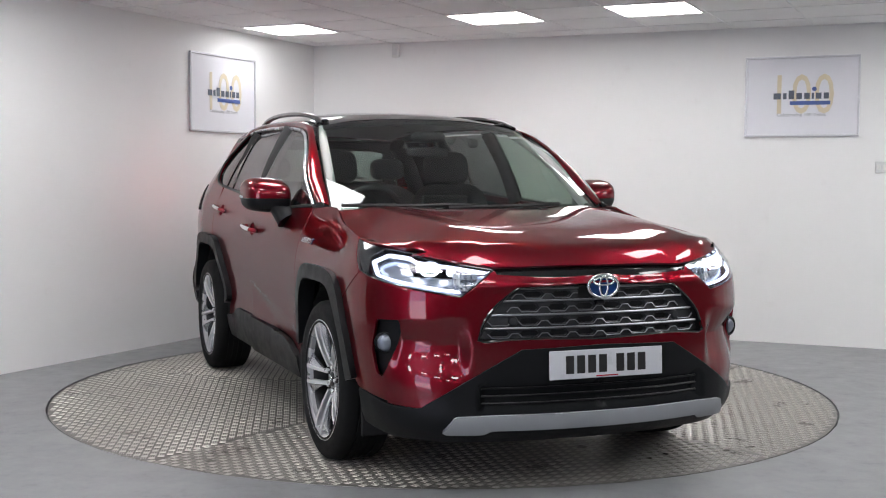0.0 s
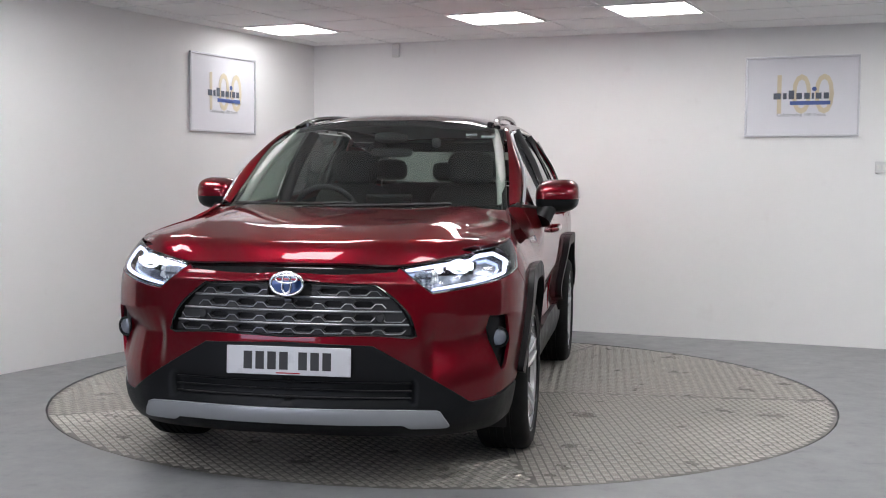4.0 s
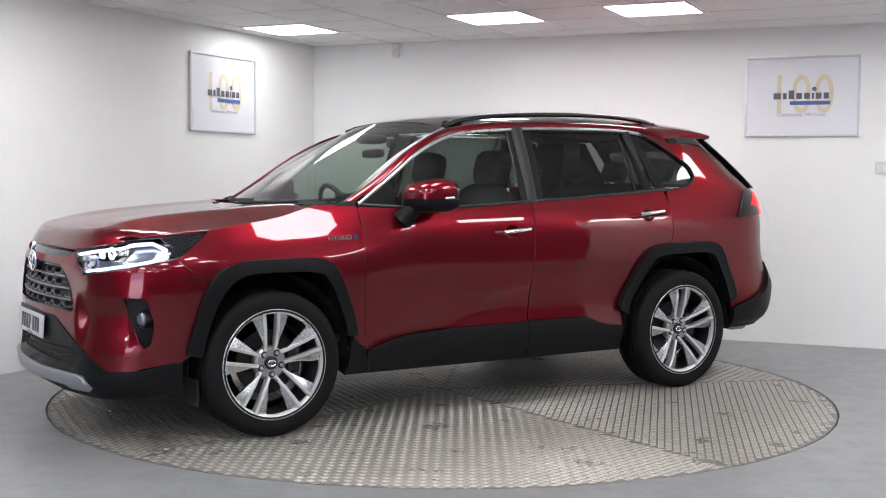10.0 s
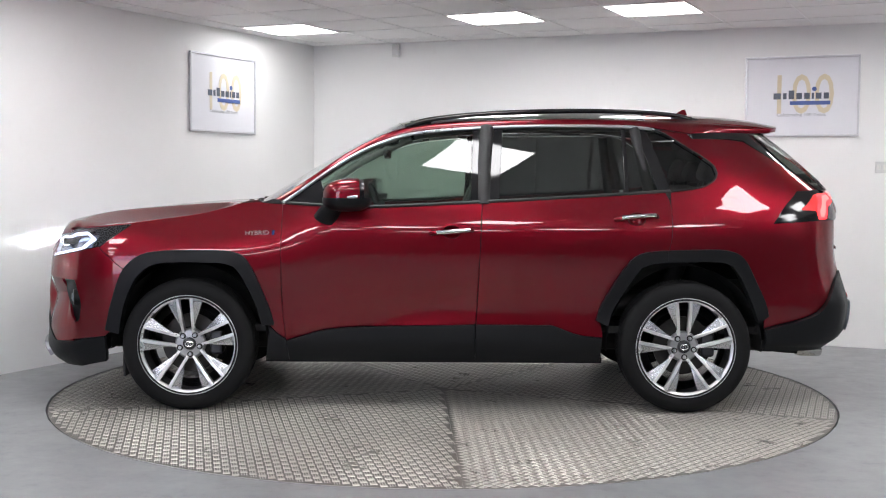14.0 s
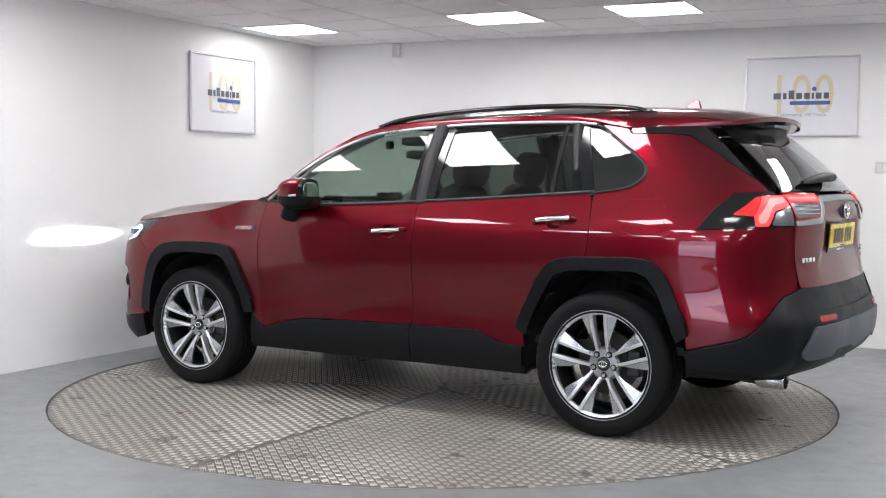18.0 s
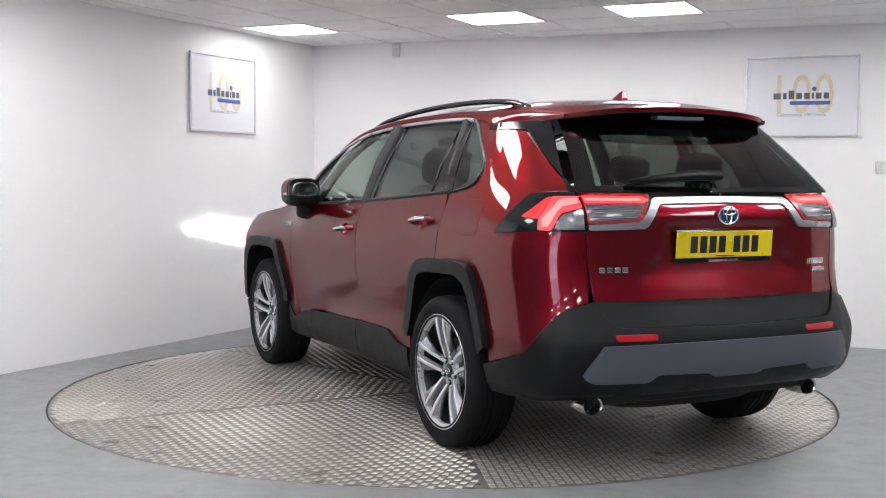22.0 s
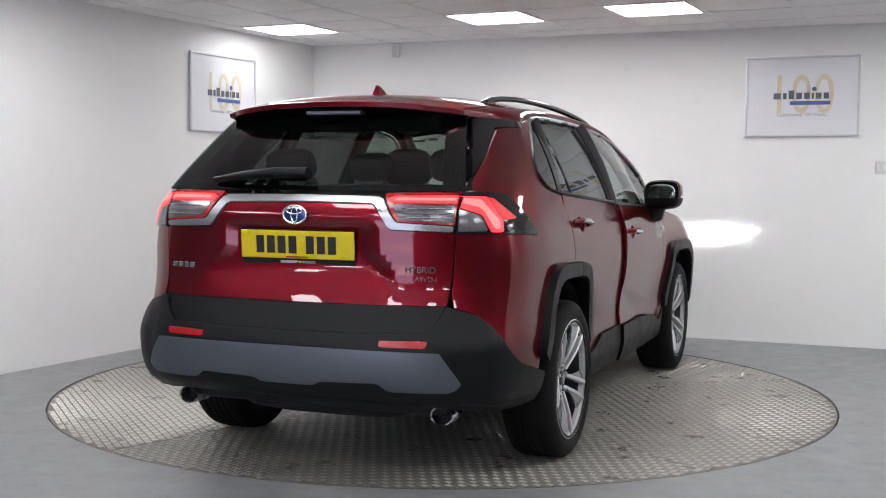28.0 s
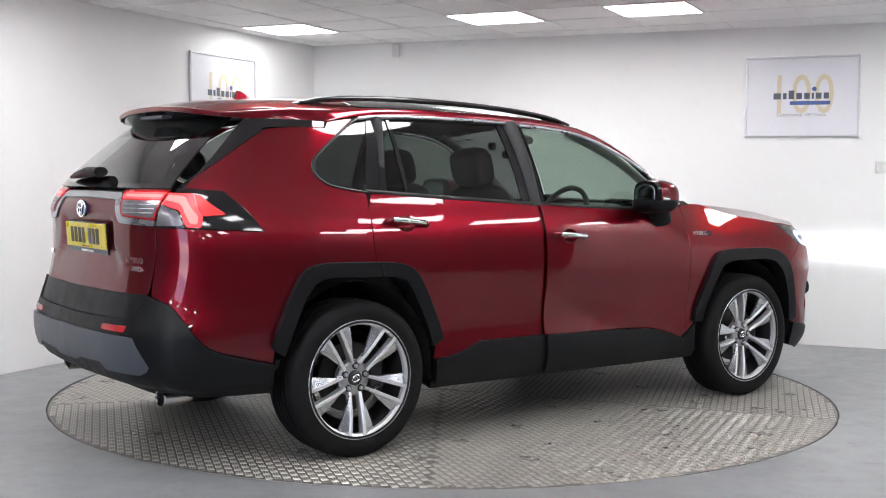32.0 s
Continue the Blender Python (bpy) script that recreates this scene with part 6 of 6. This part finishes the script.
def tail_lamps():
    outer = join(line(S(-1.816, 1.034), S(-1.88, 1.12), S(-1.955, 1.196)), line(S(-1.957, 1.200), S(-2.08, 1.208)), line(R(0.69, 1.207), R(0.668, 1.204)), line(R(0.668, 1.200), R(0.668, 1.052)), line(R(0.70, 1.051), S(-2.09, 1.049), S(-1.95, 1.042)))
    hot = join(line(R(0.673, 1.188), S(-2.15, 1.188), S(-2.078, 1.186)), line(S(-2.074, 1.182), S(-2.062, 1.100)), line(S(-2.062, 1.096), S(-2.070, 1.058)), line(S(-2.076, 1.054), S(-2.118, 1.055)), line(S(-2.122, 1.062), S(-2.132, 1.110)), line(S(-2.138, 1.124), S(-2.17, 1.140), R(0.673, 1.146)))
    soft = join(line(S(-2.070, 1.184), S(-2.056, 1.182)), line(S(-2.050, 1.178), S(-1.975, 1.108)), line(S(-1.976, 1.103), S(-2.056, 1.098)), line(S(-2.058, 1.102), S(-2.069, 1.180)))
    core = join(line(R(0.676, 1.181), S(-2.15, 1.181), S(-2.110, 1.176)), line(S(-2.104, 1.170), S(-2.080, 1.100)), line(S(-2.078, 1.090), S(-2.084, 1.068)), line(S(-2.088, 1.066), S(-2.106, 1.068)), line(S(-2.110, 1.076), S(-2.122, 1.130)), line(S(-2.130, 1.148), S(-2.16, 1.160), R(0.676, 1.164)))
    clear = join(line(R(0.674, 1.139), S(-2.172, 1.132), S(-2.146, 1.118)), line(S(-2.142, 1.110), S(-2.132, 1.066)), line(S(-2.136, 1.059), R(0.674, 1.059)))
    inner = join(line(R(0.659, 1.204), R(0.372, 1.199)), line(R(0.376, 1.190), R(0.432, 1.104)), line(R(0.445, 1.094), R(0.659, 1.082)))
    strip = join(line(R(0.655, 1.190), R(0.42, 1.187)), line(R(0.41, 1.185), R(0.395, 1.176)), line(R(0.41, 1.165), R(0.655, 1.163)))
    thin = join(line(R(0.652, 1.181), R(0.43, 1.180)), line(R(0.424, 1.178), R(0.424, 1.173)), line(R(0.43, 1.171), R(0.652, 1.171)))
    white = join(line(R(0.654, 1.155), R(0.425, 1.156)), line(R(0.42, 1.148), R(0.45, 1.108)), line(R(0.46, 1.102), R(0.654, 1.090)))
    for k, s in enumerate((1, -1)):
        a = panel("tail_lamp", outer, M_GLOSSBLK, car, s, "lit red tail lamp with gloss black edge", off=0.010, thick=0.03, step=0.02)
        panel("light_bar", hot, M_TAIL, a, s, "glowing red light bar", off=0.0130, thick=0.004, step=0.015)
        panel("light_core", core, M_TAIL2, a, s, "brightest core of the light bar", off=0.0142, thick=0.002, step=0.015)
        panel("side_lens", soft, M_TAILDIM, a, s, "red side lens", off=0.0130, thick=0.004, step=0.015)
        panel("clear_section", clear, M_CLEAR, a, s, "pale clear lamp section", off=0.0125, thick=0.004, step=0.02)
        b = panel("tailgate_lamp", inner, M_REDLENS, GATE, s, "lit red tailgate lamp", off=0.010, thick=0.03, step=0.02)
        panel("light_bar", strip, M_TAIL, b, s, "glowing red light strip", off=0.0135, thick=0.004, step=0.015)
        panel("light_core", thin, M_TAIL2, b, s, "brightest core of the light strip", off=0.0142, thick=0.002, step=0.015)
        panel("clear_section", white, M_CLEAR, b, s, "pale clear lamp section", off=0.0125, thick=0.004, step=0.02)
        for z in (1.108, 1.124, 1.140):
            pts = [at_skin(R(y, z), 0.015)[0] * np.array((1, s, 1)) for y in np.linspace(0.46, 0.65, 6)]
            part("lamp_rib", tube(pts, 0.0016, 5), M_SATIN, b)


tail_lamps()


def superball(c, half, p=3.4, nu=28, nv=18):
    bm = bmesh.new()
    def sg(v, e):
        return math.copysign(abs(v) ** e, v)
    rows = []
    for j in range(nv + 1):
        b = -math.pi / 2 + math.pi * j / nv
        rows.append([bm.verts.new((c[0] + half[0] * sg(math.cos(b), 2 / p) * sg(math.cos(a), 2 / p), c[1] + half[1] * sg(math.cos(b), 2 / p) * sg(math.sin(a), 2 / p), c[2] + half[2] * sg(math.sin(b), 2 / p)))
                     for a in np.linspace(0, 2 * math.pi, nu, False)])
    for a, b in zip(rows, rows[1:]):
        for i in range(nu):
            bm.faces.new((a[i], a[(i + 1) % nu], b[(i + 1) % nu], b[i]))
    bmesh.ops.remove_doubles(bm, verts=bm.verts, dist=1e-5)
    bmesh.ops.recalc_face_normals(bm, faces=bm.faces)
    return bm


def cut(bm, co, no, fill=False):
    """Keeps the side of a plane that its normal points away from."""
    g = bmesh.ops.bisect_plane(bm, geom=list(bm.verts) + list(bm.edges) + list(bm.faces), plane_co=co, plane_no=no, clear_outer=True)
    if fill:
        es = [e for e in g["geom_cut"] if isinstance(e, bmesh.types.BMEdge)]
        bmesh.ops.contextual_create(bm, geom=es)
    return bm


def door_mirrors():
    for k, s in enumerate((1, -1)):
        c = (0.510, 0.953 * s, 1.180)
        half = (0.128, 0.114, 0.086)
        def shape(bm):
            for v in bm.verts:
                out = (v.co.y * s - 0.843) / 0.224
                v.co.x -= 0.050 * out                       # swept back
                v.co.z -= 0.018 * (1 - out) * (1 if v.co.z < c[2] else 0.3)
                if v.co.z > c[2]:
                    v.co.z -= 0.018 * max(0, v.co.x - 0.48) / 0.1
            return bm
        cap = cut(shape(superball(c, half)), (0, 0, 1.158), (0, 0, -1))
        cap = cut(cap, (0.432, 0.95 * s, 0), (-1, -0.2 * s, 0))
        part("mirror_cap", smooth_bm(cap, 50), M_RED, DOORS_F[k], "deep red mirror cap")
        low = cut(shape(superball(c, (0.127, 0.113, 0.085))), (0, 0, 1.157), (0, 0, 1))
        part("mirror_base", smooth_bm(low, 50), M_CLAD, DOORS_F[k], "black mirror underside")
        back = cut(shape(superball(c, (0.126, 0.112, 0.084))), (0.408, 0.95 * s, 0), (-1, -0.2 * s, 0), True)
        part("mirror_body", smooth_bm(back, 40), M_GLOSSBLK, DOORS_F[k], "black mirror surround")
        ind = tube([(0.572, 0.935 * s, 1.160), (0.553, 0.985 * s, 1.160), (0.515, 1.035 * s, 1.161), (0.47, 1.060 * s, 1.163), (0.42, 1.064 * s, 1.166)], 0.0085, 8, False, 0.9)
        part("indicator", ind, M_SATIN, DOORS_F[k], "silver indicator strip")
        arm = tube([(0.605, 0.862 * s, 1.045), (0.582, 0.882 * s, 1.080), (0.555, 0.905 * s, 1.118), (0.530, 0.925 * s, 1.140)], [0.078, 0.070, 0.062, 0.064], 12, False, 0.7)
        part("mirror_arm", arm, M_CLAD, DOORS_F[k], "black mirror arm")
        m = wall_pose(Vector((0.4045, 0.952 * s)), Vector((0.196 * s, -0.98)), Vector((-0.98, -0.196 * s)), 1.180) @ Matrix.Rotation(math.radians(-3), 4, 'X')
        glassy = moved(smooth_bm(superball((0, 0, 0), (0.088, 0.058, 0.004), 3.0), 60), m)
        part("mirror_glass", glassy, M_MIRROR, DOORS_F[k], "mirror glass")


door_mirrors()


def handles():
    for doors, x0, x1, z0, z1, y in ((DOORS_F, 0.035, -0.185, 0.968, 0.985, 0), (DOORS_R, -0.960, -1.184, 1.046, 1.064, 0)):
        for k, s in enumerate((1, -1)):
            def p(x, z, off):
                return at_skin(S(x, z), off)[0] * np.array((1, s, 1))
            path = [p(x0, z0, 0.0), p(x0 - 0.012, z0 + 0.001, 0.020), p(x0 - 0.05, z0 + 0.004, 0.033), p((x0 + x1) / 2, (z0 + z1) / 2, 0.038), p(x1 + 0.03, z1 - 0.002, 0.036), p(x1 + 0.006, z1, 0.024), p(x1, z1, 0.0)]
            part("door_handle", tube([tuple(q) for q in cr(path, 0.012)], 0.0125, 10, False, 1.0), M_RED, doors[k], "red door handle with chrome face")
            face = [p(x0 - 0.030, z0 + 0.003, 0.036), p((x0 + x1) / 2, (z0 + z1) / 2, 0.046), p(x1 + 0.012, z1 - 0.001, 0.038)]
            part("handle_trim", tube([tuple(q) for q in cr(face, 0.02)], 0.0098, 8, False, 1.15), M_CHROME, doors[k], "chrome handle trim")


handles()


def wipers():
    # rear wiper on the window, front wipers under the screen
    def bl(u, v, off):
        q = backlight(np.array([u]), np.array([v]))[0]
        return q + np.array((-0.64, 0, 0.77)) * off
    arm = [bl(-0.02, 0.12, 0.04), bl(0.20, 0.11, 0.045), bl(0.45, 0.10, 0.03), bl(0.66, 0.085, 0.02)]
    part("rear_wiper", tube(arm, [0.034, 0.034, 0.027, 0.010], 10, False, 0.7), M_CLAD, GATE, "black rear wiper")
    for a, b in (((-0.25, -0.005), (0.62, 0.02)), ((-0.93, -0.005), (-0.05, 0.025))):
        pts = []
        for t in np.linspace(0, 1, 8):
            q = screen(np.array([a[0] + (b[0] - a[0]) * t]), np.array([a[1] + (b[1] - a[1]) * t + 0.02]))[0]
            pts.append(q + np.array((0.35, 0, 0.8)) * 0.016)
        part("front_wiper", tube(pts, 0.010, 6), M_SEAL, car, "black front wiper")
    # cowl
    o = join(line((0.80, 0.0), (0.80, 0.74), step=0.05), line((0.82, 0.745), (1.05, 0.742), step=0.05), line((1.065, 0.735), (1.13, 0.5), (1.165, 0.25), (1.175, 0.0)))
    panel("cowl", o, M_SEAL, car, 0, "black cowl under the screen", surf=lambda x, y: np.stack([x, y, 1.092 + 0.02 * np.abs(y) ** 2 + 0 * x], -1), thick=0, step=0.06)
    for s in (1, -1):
        tri_o = join(line(S(0.85, 1.120), S(0.93, 1.124)), line(S(0.95, 1.126), S(0.90, 1.145)), line(S(0.865, 1.142), S(0.85, 1.125)))
        panel("pillar_foot", tri_o, M_CLAD, car, s, "black corner trim at the pillar's foot", off=0.002, thick=0.01, step=0.02)
        part("washer_nozzle", box_bm((1.17, 0.28 * s - 0.02, 1.108), (1.20, 0.28 * s + 0.02, 1.122), None, 0.005), M_SEAL, car)


wipers()


def seat(x, y, w, parent_name, back_top=1.20, rest=(0.13, 0.075), tilt=14):
    m = Matrix.Translation((x, y, 0.58)) @ pose(0, 0, 0, 0, -tilt, 0)
    b = superball((0, 0, (back_top - 0.58) / 2), (0.075, w, (back_top - 0.58) / 2), 4.0, 24, 12)
    s = part(parent_name, smooth_bm(moved(b, m), 60), M_SEAT, car, "black leather seat")
    part("cushion", smooth_bm(superball((x + 0.26, y, 0.56), (0.28, w, 0.09), 4.0, 24, 10), 60), M_SEAT, s)
    return s, m


def headrest(s, m, top, dy=0.0, w=0.135, h=0.095, deep=0.052):
    part("headrest", smooth_bm(moved(superball((-0.012, dy, top + h + 0.02), (deep, w, h), 3.4, 24, 12), m), 60), M_SEAT, s, "black leather headrest")
    for q in (-0.055, 0.055):
        part("headrest_post", moved(tube([(0, dy + q, top - 0.06), (0, dy + q, top + 0.06)], 0.006, 6), m), M_CHROME, s)


def cabin():
    for y in (0.36, -0.36):
        s, m = seat(-0.10, y, 0.25, "front_seat", 1.25)
        headrest(s, m, 0.645, 0.0, 0.140, 0.105, 0.068)
    s, m = seat(-1.28, 0.0, 0.64, "rear_bench", 1.27, tilt=20)
    for dy, h in ((0.42, 0.075), (0.0, 0.065), (-0.42, 0.075)):
        headrest(s, m, 0.70, dy, 0.125 if dy else 0.105, h)
    # dashboard, wheel, console
    bm = superball((0.74, 0, 0.93), (0.27, 0.74, 0.165), 5.0, 40, 16)
    dash = part("dashboard", smooth_bm(bm, 60), M_TRIM, car, "dark dashboard")
    part("dash_screen", smooth_bm(moved(box_bm((-0.012, -0.13, -0.075), (0.012, 0.13, 0.075), None, 0.008), Matrix.Translation((0.49, 0.03, 1.10)) @ pose(0, 0, 0, 0, 12, 0)), 40), M_GLOSSBLK, dash, "black centre screen")
    part("instrument_hood", smooth_bm(superball((0.60, -0.36, 1.075), (0.13, 0.19, 0.055), 3.0, 28, 12), 60), M_TRIM, dash)
    m = Matrix.Translation((0.36, -0.36, 1.045)) @ pose(0, 0, 0, 0, -66, 0)
    ring = tube([(0.185 * math.cos(a), 0.185 * math.sin(a), 0) for a in np.linspace(0, 2 * math.pi, 40, False)], 0.0155, 10, True)
    sw = part("steering_wheel", moved(ring, m), M_TRIM, car, "black steering wheel")
    part("wheel_boss", smooth_bm(moved(superball((0, 0, 0.01), (0.075, 0.085, 0.03), 3.0), m), 60), M_TRIM, sw)
    for a in (0, 90, -90):
        part("wheel_spoke", moved(box_bm((0.04, -0.018, -0.006), (0.18, 0.018, 0.010), pose(0, 0, 0, 0, 0, a + 180), 0.004), m), M_TRIM, sw)
    part("console", smooth_bm(superball((0.12, 0, 0.66), (0.45, 0.13, 0.14), 4.0), 60), M_TRIM, car, "dark centre console")
    # mirror and sensor housing behind the screen
    part("rear_view_mirror", smooth_bm(superball((0.31, 0.0, 1.408), (0.022, 0.122, 0.028), 3.4), 60), M_TRIM, car, "black rear-view mirror")
    part("sensor_housing", smooth_bm(superball((0.32, 0.0, 1.492), (0.08, 0.09, 0.030), 3.0), 60), M_TRIM, car, "black sensor housing behind the screen")
    part("dash_camera", smooth_bm(superball((0.34, 0.262, 1.462), (0.022, 0.026, 0.026), 3.0), 60), M_TRIM, car, "small black camera behind the screen")
    for y, w in ((0.43, 0.030), (0.515, 0.036)):
        u, v = y / 0.61, 0.875
        q = screen(np.array([u]), np.array([v]))[0]
        part("screen_sticker", moved(box_bm((-0.004, -w, -0.010), (0.0, w, 0.010)), Matrix.Translation(Vector(q) - Vector((0.008, 0, 0.006))) @ pose(0, 0, 0, 0, -52, 0)), M_PLATE_W, car, "pale sticker on the screen")
    # headliner and inner pillars
    o = join(line((0.20, 0.0), (0.16, 0.56), step=0.06), line((0.16, 0.57), (-1.84, 0.545), step=0.08), line((-1.84, 0.545), (-1.94, 0.30), (-1.955, 0.0), step=0.06))
    panel("headliner", o, M_LINER, car, 0, "pale headliner", surf=roof, off=-0.030, thick=0, step=0.1)
    for s in (1, -1):
        for path, r in (([(0.86, 0.70 * s, 1.12), (0.50, 0.640 * s, 1.375), (0.18, 0.575 * s, 1.525)], 0.026), ([(-0.25, 0.815 * s, 1.12), (-0.255, 0.73 * s, 1.35), (-0.27, 0.625 * s, 1.545)], 0.042),
                        ([(-1.16, 0.79 * s, 1.16), (-1.12, 0.70 * s, 1.38), (-1.09, 0.63 * s, 1.545)], 0.03), ([(-1.68, 0.70 * s, 1.17), (-1.66, 0.61 * s, 1.36), (-1.58, 0.50 * s, 1.50)], 0.06)):
            part("inner_pillar", tube(cr(path, 0.08), r, 8), M_LINER if r < 0.03 else M_TRIM, car, "inner pillar trim")
        # door cards
        card = join(line(S(0.80, 1.10), S(-0.25, 1.12), S(-1.25, 1.18), S(-1.6, 1.18), step=0.1), line(S(-1.6, 1.18), S(-1.6, 0.95)), line(S(-1.6, 0.95), S(0.80, 0.70), step=0.1), line(S(0.8, 0.7), S(0.8, 1.1)))
        panel("door_card", card, M_TRIM, car, s, "dark inner door trim", off=-0.062, thick=0, step=0.08)
        side = join(line(S(-1.30, 1.19), S(-1.95, 1.19), step=0.08), line(S(-1.97, 1.20), S(-1.72, 1.47), step=0.08), line(S(-1.70, 1.475), S(-1.40, 1.478), step=0.08), line(S(-1.40, 1.478), S(-1.55, 1.33)), line(S(-1.55, 1.28), S(-1.30, 1.195)))
        panel("quarter_lining", side, M_TRIM, car, s, "dark lining of the rear pillar", off=-0.03, thick=0, step=0.08)
    for s in (1, -1):
        back = join(line(S(-1.62, 1.205), S(-2.0, 1.206), step=0.08), line(S(-2.05, 1.21), R(0.63, 1.214), step=0.08), line(R(0.63, 1.21), R(0.62, 1.02), step=0.08), line(R(0.64, 1.0), S(-1.62, 1.0), step=0.08), line(S(-1.62, 1.0), S(-1.62, 1.205), step=0.08))
        panel("lamp_lining", back, M_TRIM, car, s, "dark lining behind the tail lamp", off=-0.036, thick=0, step=0.06)
    gi = join(line(R(0, 1.226), R(0.655, 1.222), step=0.08), line(R(0.65, 1.2), R(0.62, 0.80), step=0.08), line(R(0.62, 0.80), R(0, 0.80), step=0.08))
    panel("gate_lining", gi, M_TRIM, GATE, 0, "dark tailgate lining", off=-0.034, thick=0, step=0.08, seam=S_END)
    part("parcel_shelf", box_bm((-2.05, -0.62, 1.12), (-1.45, 0.62, 1.14), None, 0.005), M_TRIM, car, "dark load cover")
    part("cabin_floor", box_bm((-2.0, -0.78, 0.42), (1.0, 0.78, 0.46)), M_TRIM, car)
    part("bulkhead", box_bm((0.97, -0.74, 0.45), (0.99, 0.74, 1.085)), M_INNER, car)


cabin()


def mud_flaps():
    for s in (1, -1):
        part("air_deflector", box_bm((1.70, 0.74 * s - 0.10, 0.17), (1.715, 0.74 * s + 0.09, 0.30), None, 0.006), M_INNER, car)
    part("silencer", smooth_bm(superball((-1.95, 0.0, 0.33), (0.12, 0.45, 0.085), 3.2), 60), M_INNER, car, "dark exhaust silencer")


mud_flaps()

# the driver's door stands ajar: it turns on its front edge
hinge = Vector((0.84, -0.86, 0.0))
DOORS_F[1].matrix_basis = Matrix.Translation(hinge) @ pose(0, 0, 0, 0, 0, 0.95) @ Matrix.Translation(-hinge)


# ---- what moves ----
def motions():
    times = [k * 0.5 for k in range(int(SECONDS * 2) + 1)]
    walk(table, [(t, pose(*TABLE_C, 0, 0, 0, heading(t))) for t in times])
    walk(car, [(t, pose(0, 0, 0, 0, 0, heading(t)) @ Matrix.Translation(CAR_OFF)) for t in times])


motions()
